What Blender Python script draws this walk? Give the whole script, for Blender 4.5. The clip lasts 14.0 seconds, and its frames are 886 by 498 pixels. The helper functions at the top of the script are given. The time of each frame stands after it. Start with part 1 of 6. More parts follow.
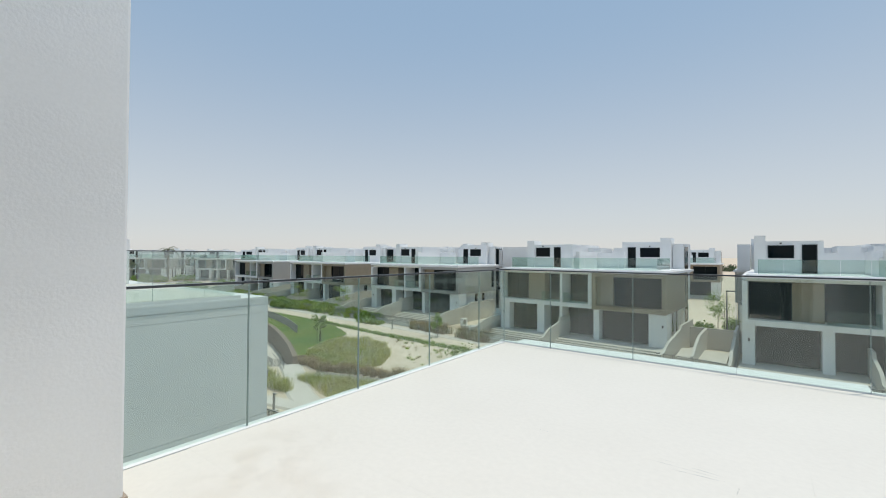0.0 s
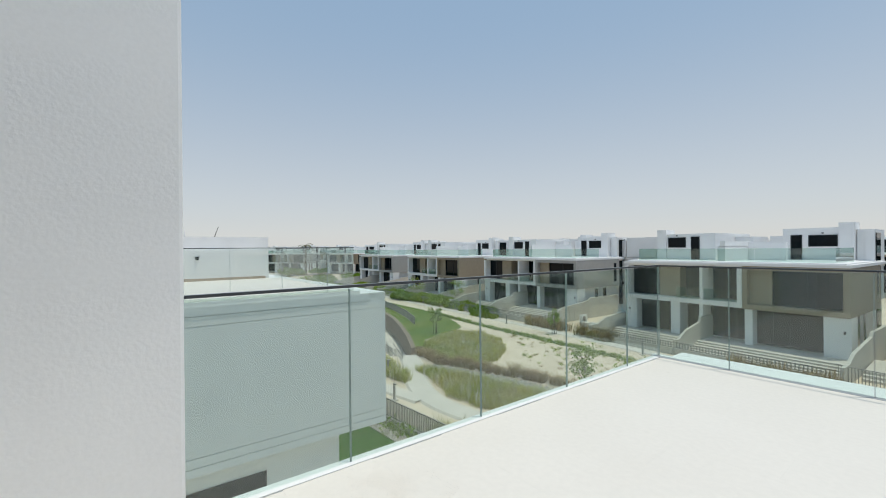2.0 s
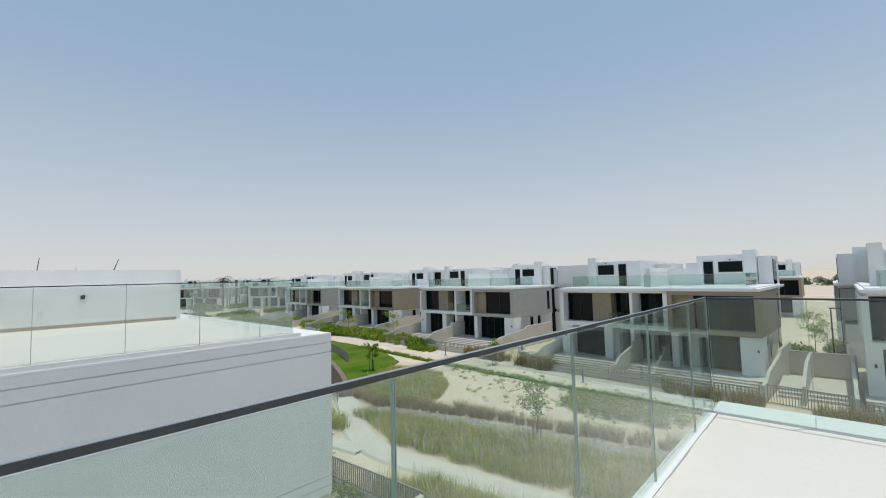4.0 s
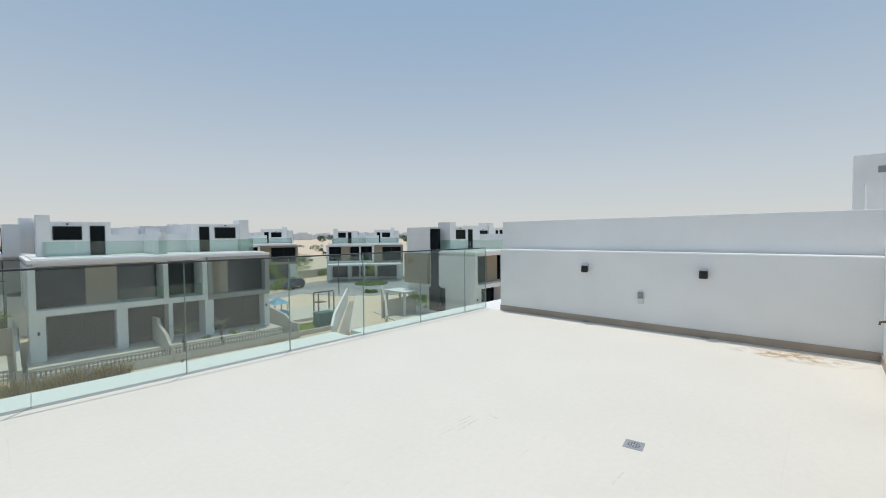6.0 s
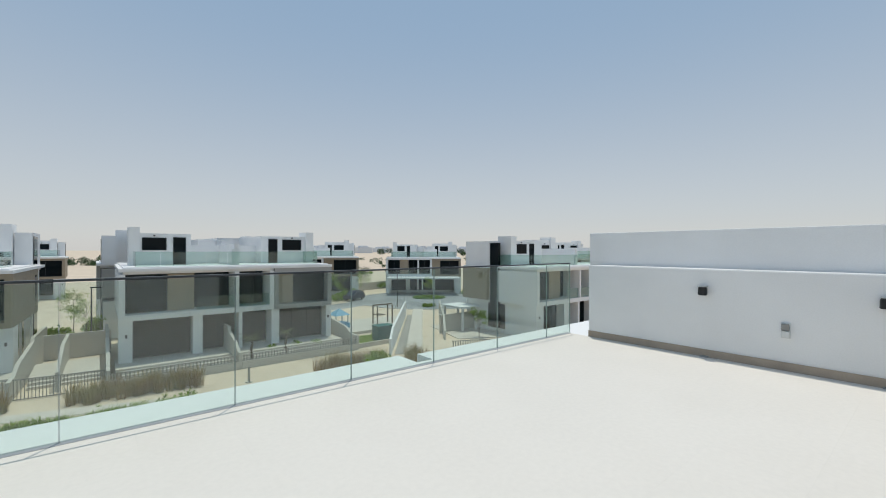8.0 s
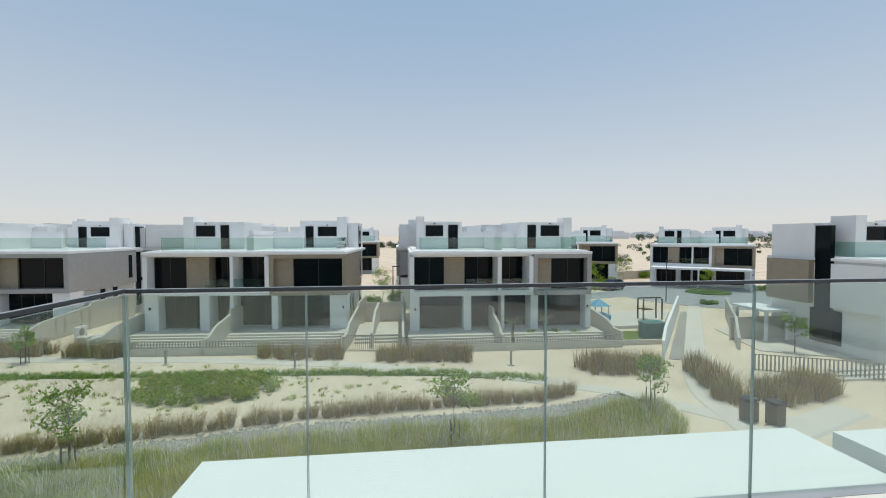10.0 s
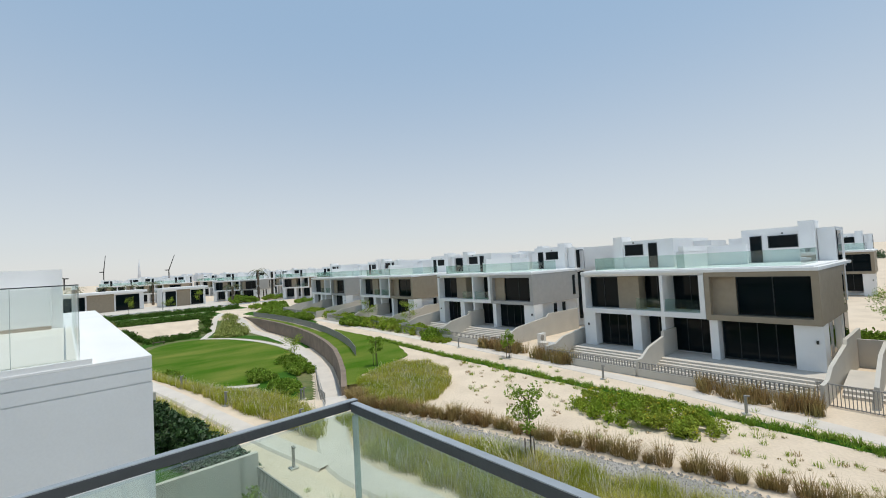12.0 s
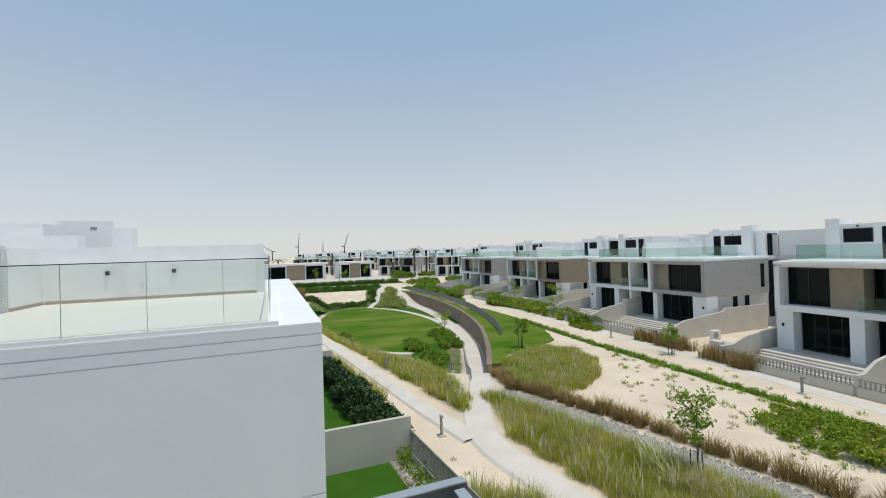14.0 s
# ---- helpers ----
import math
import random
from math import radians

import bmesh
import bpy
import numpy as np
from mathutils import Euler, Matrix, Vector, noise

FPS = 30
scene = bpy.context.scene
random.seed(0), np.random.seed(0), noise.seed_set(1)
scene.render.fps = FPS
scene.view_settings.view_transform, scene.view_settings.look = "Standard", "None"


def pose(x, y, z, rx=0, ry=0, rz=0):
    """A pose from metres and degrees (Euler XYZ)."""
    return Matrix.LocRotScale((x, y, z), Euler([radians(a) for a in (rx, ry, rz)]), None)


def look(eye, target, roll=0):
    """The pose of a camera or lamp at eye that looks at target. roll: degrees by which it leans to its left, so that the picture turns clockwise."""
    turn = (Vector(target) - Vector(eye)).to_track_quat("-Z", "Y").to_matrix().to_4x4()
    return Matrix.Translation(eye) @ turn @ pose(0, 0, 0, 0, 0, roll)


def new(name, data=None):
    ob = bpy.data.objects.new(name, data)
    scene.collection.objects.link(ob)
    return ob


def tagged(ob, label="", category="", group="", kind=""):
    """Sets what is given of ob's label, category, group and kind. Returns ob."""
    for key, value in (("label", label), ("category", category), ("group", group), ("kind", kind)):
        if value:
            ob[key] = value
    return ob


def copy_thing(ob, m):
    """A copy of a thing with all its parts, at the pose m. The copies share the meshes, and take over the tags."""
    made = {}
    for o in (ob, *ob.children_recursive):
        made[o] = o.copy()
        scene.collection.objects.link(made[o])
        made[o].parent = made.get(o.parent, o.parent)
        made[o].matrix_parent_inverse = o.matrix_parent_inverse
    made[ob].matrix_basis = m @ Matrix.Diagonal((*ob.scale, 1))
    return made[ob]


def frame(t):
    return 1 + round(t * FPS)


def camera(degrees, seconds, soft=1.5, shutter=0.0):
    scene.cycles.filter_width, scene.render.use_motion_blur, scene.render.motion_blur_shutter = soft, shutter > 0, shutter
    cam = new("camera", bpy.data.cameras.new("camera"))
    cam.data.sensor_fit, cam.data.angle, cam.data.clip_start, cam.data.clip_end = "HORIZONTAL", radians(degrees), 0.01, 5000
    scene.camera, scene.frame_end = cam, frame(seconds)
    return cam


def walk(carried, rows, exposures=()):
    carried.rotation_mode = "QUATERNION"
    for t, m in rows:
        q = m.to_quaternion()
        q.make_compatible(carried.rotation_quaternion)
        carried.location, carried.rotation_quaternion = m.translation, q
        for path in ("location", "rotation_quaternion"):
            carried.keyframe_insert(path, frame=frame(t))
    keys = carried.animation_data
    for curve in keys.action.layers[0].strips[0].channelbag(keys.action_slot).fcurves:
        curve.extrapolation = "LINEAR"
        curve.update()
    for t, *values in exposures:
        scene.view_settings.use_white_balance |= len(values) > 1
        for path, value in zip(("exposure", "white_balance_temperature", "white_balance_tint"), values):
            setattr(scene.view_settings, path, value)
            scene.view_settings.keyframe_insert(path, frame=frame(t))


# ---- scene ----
cam = camera(93.1, 14.0, soft=1.0)
PATH = [
    (0, (3.392, -6.216, 1.423), (2.192, -4.616, 1.453), 0.3),
    (0.5, (3.381, -6.127, 1.447), (1.766, -4.949, 1.495), -0.2),
    (1, (3.323, -6.003, 1.422), (1.605, -4.98, 1.367), -2.3),
    (1.5, (3.042, -5.821, 1.382), (1.387, -4.7, 1.308), -1.7),
    (2, (2.634, -5.63, 1.441), (1.057, -4.401, 1.439), -0.5),
    (2.2, (2.449, -5.565, 1.465), (0.888, -4.314, 1.496), -0.3),
    (4.5, (0.716, -5.092, 1.48), (-0.392, -3.438, 1.669), -3.4),
    (5, (0.566, -4.934, 1.476), (0.5, -2.937, 1.568), -3.1),
    (5.5, (0.585, -4.909, 1.438), (1.436, -3.1, 1.417), -2.0),
    (6, (0.592, -5.027, 1.453), (2.066, -3.677, 1.387), -0.5),
    (6.5, (0.652, -5.087, 1.475), (2.4, -4.118, 1.41), 0.2),
    (7, (0.795, -5.047, 1.477), (2.592, -4.169, 1.453), 0.6),
    (7.5, (0.937, -4.722, 1.421), (2.563, -3.556, 1.424), 0.5),
    (8, (1.01, -4.169, 1.425), (2.291, -2.632, 1.428), 0.1),
    (10.5, (1.267, -1.537, 1.463), (1.089, 0.454, 1.402), -1.4),
    (11, (1.155, -1.029, 1.48), (0.472, 0.851, 1.503), -3.0),
    (11.5, (1.027, -0.697, 1.483), (-0.075, 0.971, 1.549), -3.4),
    (12, (0.858, -0.469, 1.493), (-0.623, 0.873, 1.567), -3.2),
    (12.5, (0.653, -0.355, 1.497), (-1.037, 0.714, 1.551), -2.6),
    (13, (0.543, -0.287, 1.502), (-1.261, 0.574, 1.533), -2.2),
    (13.5, (0.538, -0.236, 1.512), (-1.302, 0.548, 1.532), -1.9),
    (14, (0.532, -0.221, 1.515), (-1.32, 0.533, 1.529), -1.7),
]
walk(cam, [(t, look(eye, target, roll)) for t, eye, target, roll in PATH], [(0, 0.1), (2, 0.06), (5, 0.05), (6.5, -0.02), (7, 0.1), (7.5, 0.03), (8, -0.06), (10.4, 0.17), (11.5, 0.2), (14, 0.13)])

# ---- world, sun, exposure ----
SUN_EL, SUN_AZ = radians(78.5), radians(45)  # azimuth from +y towards +x
world = bpy.data.worlds.new("sky")
scene.world = world
world.use_nodes = True
wn = world.node_tree.nodes
wl = world.node_tree.links
sky = wn.new("ShaderNodeTexSky")
sky.sky_type = 'NISHITA'
sky.sun_disc = False
sky.sun_elevation = SUN_EL
sky.sun_rotation = SUN_AZ
sky.air_density = 1.0
sky.dust_density = 0.45
sky.ozone_density = 1.5
haze = wn.new("ShaderNodeHueSaturation")
haze.inputs["Hue"].default_value = 0.484
haze.inputs["Saturation"].default_value = 0.67
wl.new(sky.outputs[0], haze.inputs["Color"])
tone = wn.new("ShaderNodeMix")
tone.data_type, tone.blend_type = 'RGBA', 'MULTIPLY'
tone.inputs[0].default_value = 1.0
tone.inputs[7].default_value = (1.0, 0.995, 1.0, 1)
wl.new(haze.outputs[0], tone.inputs[6])
way = wn.new("ShaderNodeTexCoord")
up = wn.new("ShaderNodeSeparateXYZ")
wl.new(way.outputs["Generated"], up.inputs[0])
rise = wn.new("ShaderNodeMapRange")  # dust haze thins out with height above the horizon
rise.interpolation_type = 'SMOOTHSTEP'
for i, val in ((1, -0.12), (2, 0.55), (3, 0.0), (4, 1.0)):
    rise.inputs[i].default_value = val
wl.new(up.outputs["Z"], rise.inputs[0])
hazy = wn.new("ShaderNodeMix")
hazy.data_type = 'RGBA'
hazy.inputs[6].default_value = (5.25, 5.25, 5.1, 1)
hazy.inputs[7].default_value = (2.3, 3.4, 4.8, 1)
wl.new(rise.outputs[0], hazy.inputs[0])
veil = wn.new("ShaderNodeMix")
veil.data_type = 'RGBA'
veil.inputs[0].default_value = 0.8
wl.new(hazy.outputs[2], veil.inputs[7])
wl.new(tone.outputs[2], veil.inputs[6])
wl.new(veil.outputs[2], wn["Background"].inputs[0])
wn["Background"].inputs[1].default_value = 0.122
sun = new("sun", bpy.data.lights.new("sun", 'SUN'))
sun.data.energy = 2.3
sun.data.angle = radians(0.6)
sun.data.color = (1.0, 0.95, 0.85)
sun.matrix_world = look((20 * math.sin(SUN_AZ), 20 * math.cos(SUN_AZ), 20 * math.tan(SUN_EL)), (0, 0, 0))
scene.view_settings.exposure = 0.0


# ---- materials ----
def material(name, color, rough=0.6, metal=0.0, vary=0.06, scale=3.0, fine=60.0, bump=0.15, tint=None, spec=0.5, rand=0.0, bdist=0.01, leafy=0.0, patchy=False, streak=None):
    """A surface with colour variation at two scales and fine relief, in metres."""
    m = bpy.data.materials.new(name)
    m.use_nodes = True
    n, l = m.node_tree.nodes, m.node_tree.links
    p = n["Principled BSDF"]
    p.inputs["Roughness"].default_value = rough
    p.inputs["Metallic"].default_value = metal
    p.inputs["Specular IOR Level"].default_value = spec
    tc = n.new("ShaderNodeTexCoord")
    a = n.new("ShaderNodeTexNoise")
    a.inputs["Scale"].default_value = scale
    a.inputs["Detail"].default_value = 5
    b = n.new("ShaderNodeTexNoise")
    b.inputs["Scale"].default_value = fine
    b.inputs["Detail"].default_value = 3
    if streak:
        mp = n.new("ShaderNodeMapping")
        mp.inputs["Scale"].default_value = streak
        l.new(tc.outputs["Object"], mp.inputs["Vector"])
        l.new(mp.outputs[0], a.inputs["Vector"])
    else:
        l.new(tc.outputs["Object"], a.inputs["Vector"])
    l.new(tc.outputs["Object"], b.inputs["Vector"])
    mix = n.new("ShaderNodeMix")
    mix.data_type = 'RGBA'
    other = tint or tuple(c * (1 - 3 * vary) for c in color)
    mix.inputs[6].default_value = (*color, 1)
    mix.inputs[7].default_value = (*other, 1)
    ramp = n.new("ShaderNodeValToRGB")
    ramp.color_ramp.elements[0].position = 0.35
    ramp.color_ramp.elements[1].position = 0.72
    l.new(a.outputs["Fac"], ramp.inputs[0])
    l.new(ramp.outputs[0], mix.inputs[0])
    hsv = n.new("ShaderNodeHueSaturation")
    l.new(mix.outputs[2], hsv.inputs["Color"])
    val = n.new("ShaderNodeMapRange")
    val.inputs[3].default_value = 1 - 2 * vary
    val.inputs[4].default_value = 1 + 2 * vary
    l.new(b.outputs["Fac"], val.inputs[0])
    out = val.outputs[0]
    if rand:
        geo = n.new("ShaderNodeNewGeometry")
        r2 = n.new("ShaderNodeMapRange")
        r2.inputs[3].default_value = 1 - rand
        r2.inputs[4].default_value = 1 + rand
        l.new(geo.outputs["Random Per Island"], r2.inputs[0])
        mul = n.new("ShaderNodeMath")
        mul.operation = 'MULTIPLY'
        l.new(out, mul.inputs[0])
        l.new(r2.outputs[0], mul.inputs[1])
        out = mul.outputs[0]
    l.new(out, hsv.inputs["Value"])
    l.new(hsv.outputs[0], p.inputs["Base Color"])
    if leafy:
        tl = n.new("ShaderNodeBsdfTranslucent")
        l.new(hsv.outputs[0], tl.inputs[0])
        ms = n.new("ShaderNodeMixShader")
        ms.inputs[0].default_value = leafy
        l.new(p.outputs[0], ms.inputs[1])
        l.new(tl.outputs[0], ms.inputs[2])
        l.new(ms.outputs[0], n["Material Output"].inputs[0])
    if bump:
        bp = n.new("ShaderNodeBump")
        bp.inputs["Strength"].default_value = bump
        bp.inputs["Distance"].default_value = bdist
        if patchy:  # trowelled coat: rough in bands and patches
            pm = n.new("ShaderNodeMapping")
            pm.inputs["Scale"].default_value = (0.7, 0.7, 2.6)
            l.new(tc.outputs["Object"], pm.inputs["Vector"])
            pn = n.new("ShaderNodeTexNoise")
            pn.inputs["Scale"].default_value = 1.3
            pn.inputs["Detail"].default_value = 6
            l.new(pm.outputs[0], pn.inputs["Vector"])
            pr = n.new("ShaderNodeMapRange")
            pr.inputs[1].default_value = 0.40
            pr.inputs[2].default_value = 0.66
            pr.inputs[3].default_value = 0.12
            pr.inputs[4].default_value = 1.0
            l.new(pn.outputs["Fac"], pr.inputs[0])
            pk = n.new("ShaderNodeMath")
            pk.operation = 'MULTIPLY'
            l.new(b.outputs["Fac"], pk.inputs[0])
            l.new(pr.outputs[0], pk.inputs[1])
            l.new(pk.outputs[0], bp.inputs["Height"])
            pg = n.new("ShaderNodeMapRange")
            pg.inputs[3].default_value = rough + 0.12
            pg.inputs[4].default_value = rough - 0.18
            l.new(pr.outputs[0], pg.inputs[0])
            l.new(pg.outputs[0], p.inputs["Roughness"])
        else:
            l.new(b.outputs["Fac"], bp.inputs["Height"])
        l.new(bp.outputs[0], p.inputs["Normal"])
    return m


def clear_glass(name, tint, gloss=1.0, dust=0.04, base=0.05):
    """Thin tinted glass with a film of desert dust."""
    m = bpy.data.materials.new(name)
    m.use_nodes = True
    n, l = m.node_tree.nodes, m.node_tree.links
    n.remove(n["Principled BSDF"])
    tr = n.new("ShaderNodeBsdfTransparent")
    tr.inputs[0].default_value = (*tint, 1)
    gl = n.new("ShaderNodeBsdfGlossy")
    gl.inputs["Roughness"].default_value = 0.01
    fr = n.new("ShaderNodeLayerWeight")
    fr.inputs[0].default_value = 0.5
    pw = n.new("ShaderNodeMath")
    pw.operation = 'POWER'
    pw.inputs[1].default_value = 4.0
    l.new(fr.outputs["Facing"], pw.inputs[0])
    mul = n.new("ShaderNodeMath")
    mul.operation = 'MULTIPLY_ADD'
    mul.inputs[1].default_value = 0.75 * gloss
    mul.inputs[2].default_value = base
    l.new(pw.outputs[0], mul.inputs[0])
    mx = n.new("ShaderNodeMixShader")
    l.new(mul.outputs[0], mx.inputs[0])
    film = n.new("ShaderNodeBsdfDiffuse")
    film.inputs[0].default_value = (0.70, 0.83, 0.77, 1)
    thru = n.new("ShaderNodeBsdfTranslucent")
    thru.inputs[0].default_value = (0.70, 0.83, 0.77, 1)
    both = n.new("ShaderNodeMixShader")
    l.new(film.outputs[0], both.inputs[1])
    l.new(thru.outputs[0], both.inputs[2])
    dirty = n.new("ShaderNodeMixShader")
    nz = n.new("ShaderNodeTexNoise")
    nz.inputs["Scale"].default_value = 2.2
    nz.inputs["Detail"].default_value = 6
    mr = n.new("ShaderNodeMapRange")
    mr.inputs[3].default_value = dust * 0.6
    mr.inputs[4].default_value = dust * 1.4
    l.new(nz.outputs["Fac"], mr.inputs[0])
    l.new(mr.outputs[0], dirty.inputs[0])
    l.new(tr.outputs[0], dirty.inputs[1])
    l.new(both.outputs[0], dirty.inputs[2])
    l.new(dirty.outputs[0], mx.inputs[1])
    l.new(gl.outputs[0], mx.inputs[2])
    l.new(mx.outputs[0], n["Material Output"].inputs[0])
    return m


PLASTER = material("white_plaster", (0.86, 0.85, 0.835), 0.55, vary=0.02, scale=1.3, fine=60, bump=0.42, bdist=0.005, patchy=True)
FACADE = material("white_facade_paint", (0.84, 0.84, 0.83), 0.7, vary=0.02, scale=0.6, fine=30, bump=0.1)
NBWALL = material("pale_grey_render", (0.73, 0.75, 0.755), 0.75, vary=0.02, scale=0.7, fine=25, bump=0)
TILE = material("cream_porcelain_tile", (0.78, 0.735, 0.665), 0.62, vary=0.022, scale=0.9, fine=22, bump=0.05, tint=(0.755, 0.71, 0.64))
GROUT = material("cream_grout", (0.80, 0.765, 0.705), 0.8, vary=0.03)
SKIRT = material("beige_stone_skirting", (0.45, 0.36, 0.28), 0.6, vary=0.05, scale=4)
STEEL = material("brushed_steel", (0.55, 0.56, 0.57), 0.35, 0.9, vary=0.03)
RAIL = material("grey_aluminium_rail", (0.045, 0.05, 0.055), 0.45, 0.1, vary=0.05, scale=8)
RAILTOP = material("brushed_aluminium_top", (0.44, 0.47, 0.49), 0.45, 0.5, vary=0.06, scale=6)
CHANNEL = material("grey_glazing_channel", (0.42, 0.43, 0.45), 0.5, 0.4, vary=0.03)
DARKFRAME = material("anthracite_frame", (0.018, 0.026, 0.030), 0.35, 0.2, vary=0.04)
BLACK = material("black_plastic", (0.012, 0.012, 0.013), 0.4, vary=0.03)
WHITEPL = material("white_plastic", (0.72, 0.72, 0.70), 0.4, vary=0.02, bump=0)
GLASS = clear_glass("green_balustrade_glass", (0.88, 0.945, 0.91), 1.0, 0.016, 0.065)
EDGE = material("green_glass_edge", (0.32, 0.40, 0.37), 0.15, vary=0.03, bump=0)
NBGLASS = clear_glass("clear_balustrade_glass", (0.94, 0.97, 0.955), 1.0, 0.02)
FARGLASS = clear_glass("far_balustrade_glass", (0.80, 0.89, 0.86), 1.2, 0.02)
DOORGLASS = clear_glass("tinted_door_glass", (0.52, 0.58, 0.56), 1.2, 0.03)
PANE = material("dark_window_glass", (0.003, 0.007, 0.009), 0.04, vary=0.0, bump=0, spec=0.13)
TAN = material("tan_cladding", (0.33, 0.275, 0.20), 0.7, vary=0.04, scale=2)
GREYCLAD = material("grey_cladding", (0.40, 0.39, 0.37), 0.7, vary=0.03, scale=2)
SAND = material("desert_sand", (0.72, 0.60, 0.46), 0.95, vary=0.07, scale=0.35, fine=7, bump=0.5, bdist=0.05, tint=(0.60, 0.49, 0.37))
PATHC = material("pale_concrete_path", (0.66, 0.60, 0.53), 0.9, vary=0.04, scale=0.8, fine=20)
PLOTC = material("pale_terrace_paving", (0.62, 0.575, 0.51), 0.85, vary=0.04, scale=0.8, fine=14)
PLOTW = material("beige_plot_wall", (0.56, 0.53, 0.47), 0.85, vary=0.03, scale=0.7)
RETAIN = material("brown_stone_wall", (0.25, 0.19, 0.145), 0.9, vary=0.09, scale=0.8, fine=5, bump=0.5, bdist=0.05)
GRAVEL = material("grey_gravel", (0.38, 0.36, 0.33), 0.95, vary=0.12, scale=1.0, fine=14, bump=0.8, bdist=0.05)
STONE = material("grey_pebble", (0.40, 0.38, 0.35), 0.9, vary=0.06, rand=0.35)
LAWN = material("mown_lawn", (0.055, 0.132, 0.004), 0.95, vary=0.10, scale=0.42, fine=9, bump=0.6, bdist=0.04, tint=(0.17, 0.20, 0.035), spec=0.1, streak=(0.7, 0.28, 1))
LAWN_DK = material("irrigated_lawn", (0.045, 0.125, 0.012), 0.95, vary=0.08, scale=0.6, fine=12, bump=0.5, bdist=0.03, spec=0.1)
GRASS = material("tall_green_grass", (0.33, 0.38, 0.045), 0.9, vary=0.12, scale=0.5, fine=3, bump=0, tint=(0.56, 0.50, 0.14), rand=0.4, leafy=0.4, spec=0.05)
PLUME = material("pale_grass_plume", (0.78, 0.73, 0.55), 0.9, vary=0.1, scale=0.5, fine=3, bump=0, rand=0.3, leafy=0.3)
BLOOM = material("yellow_blossom", (0.62, 0.50, 0.04), 0.8, vary=0.05, bump=0, rand=0.2, leafy=0.3)
REED = material("dry_brown_reed", (0.34, 0.22, 0.10), 0.95, vary=0.14, scale=0.7, fine=3, bump=0, tint=(0.33, 0.29, 0.11), rand=0.4, spec=0.2, leafy=0.2)
LEAF = material("fresh_green_leaf", (0.18, 0.30, 0.035), 0.7, vary=0.12, scale=0.8, fine=4, bump=0, tint=(0.28, 0.37, 0.06), rand=0.4, leafy=0.4, spec=0.1)
HEDGE = material("hedge_leaf", (0.035, 0.085, 0.018), 0.6, vary=0.12, scale=1, fine=4, bump=0, rand=0.4)
SHRUB = material("bright_shrub_leaf", (0.24, 0.36, 0.035), 0.8, vary=0.12, scale=0.8, fine=4, bump=0, tint=(0.36, 0.40, 0.07), rand=0.4, leafy=0.4, spec=0.1)
BARK = material("grey_brown_bark", (0.15, 0.115, 0.08), 0.9, vary=0.1, scale=6, fine=30)
PALMLEAF = material("palm_frond", (0.13, 0.155, 0.06), 0.7, vary=0.1, bump=0, rand=0.3)
ROAD = material("grey_block_road", (0.33, 0.34, 0.345), 0.9, vary=0.04, scale=0.5, fine=8)
FENCE = material("grey_fence_paint", (0.30, 0.29, 0.27), 0.6, vary=0.03)
TEAL = material("teal_canvas", (0.03, 0.16, 0.15), 0.8, vary=0.06)
BLUE = material("sky_blue_plastic", (0.16, 0.42, 0.62), 0.5, vary=0.05)
CARPAINT = material("white_car_paint", (0.75, 0.75, 0.76), 0.25, vary=0.01, bump=0)
# air haze over the far towers is painted into this pale bluish colour
HAZE = material("haze_tinted_concrete", (0.70, 0.72, 0.75), 0.95, vary=0.03, bump=0)



def stain_material(name, color, strength, scale):
    """A blotchy stain that fades out towards its edge."""
    m = bpy.data.materials.new(name)
    m.use_nodes = True
    n, l = m.node_tree.nodes, m.node_tree.links
    p = n["Principled BSDF"]
    p.inputs["Base Color"].default_value = (*color, 1)
    p.inputs["Roughness"].default_value = 0.7
    tc = n.new("ShaderNodeTexCoord")
    sp = n.new("ShaderNodeVectorMath")
    sp.operation = 'MULTIPLY_ADD'
    sp.inputs[1].default_value = (1, 1, 0)
    sp.inputs[2].default_value = (-0.5, -0.5, 0)
    ln = n.new("ShaderNodeVectorMath")
    ln.operation = 'LENGTH'
    l.new(tc.outputs["Generated"], sp.inputs[0])
    l.new(sp.outputs[0], ln.inputs[0])
    fade = n.new("ShaderNodeMapRange")
    for i, val in ((1, 0.12), (2, 0.47), (3, 1.0), (4, 0.0)):
        fade.inputs[i].default_value = val
    l.new(ln.outputs["Value"], fade.inputs[0])
    nz = n.new("ShaderNodeTexNoise")
    nz.inputs["Scale"].default_value = scale
    nz.inputs["Detail"].default_value = 7
    l.new(tc.outputs["Object"], nz.inputs["Vector"])
    nr = n.new("ShaderNodeMapRange")
    for i, val in ((1, 0.42), (2, 0.68), (3, 0.0), (4, strength)):
        nr.inputs[i].default_value = val
    l.new(nz.outputs["Fac"], nr.inputs[0])
    k = n.new("ShaderNodeMath")
    k.operation = 'MULTIPLY'
    l.new(fade.outputs[0], k.inputs[0])
    l.new(nr.outputs[0], k.inputs[1])
    tr = n.new("ShaderNodeBsdfTransparent")
    mx = n.new("ShaderNodeMixShader")
    l.new(k.outputs[0], mx.inputs[0])
    l.new(tr.outputs[0], mx.inputs[1])
    l.new(p.outputs[0], mx.inputs[2])
    l.new(mx.outputs[0], n["Material Output"].inputs[0])
    return m


FAINT = stain_material("faint_brown_stain", (0.72, 0.56, 0.38), 0.10, 4.0)
STAIN = stain_material("rust_stain", (0.60, 0.42, 0.22), 0.8, 7.0)


SCUFF = stain_material("grey_scuff", (0.45, 0.43, 0.39), 0.45, 5.0)


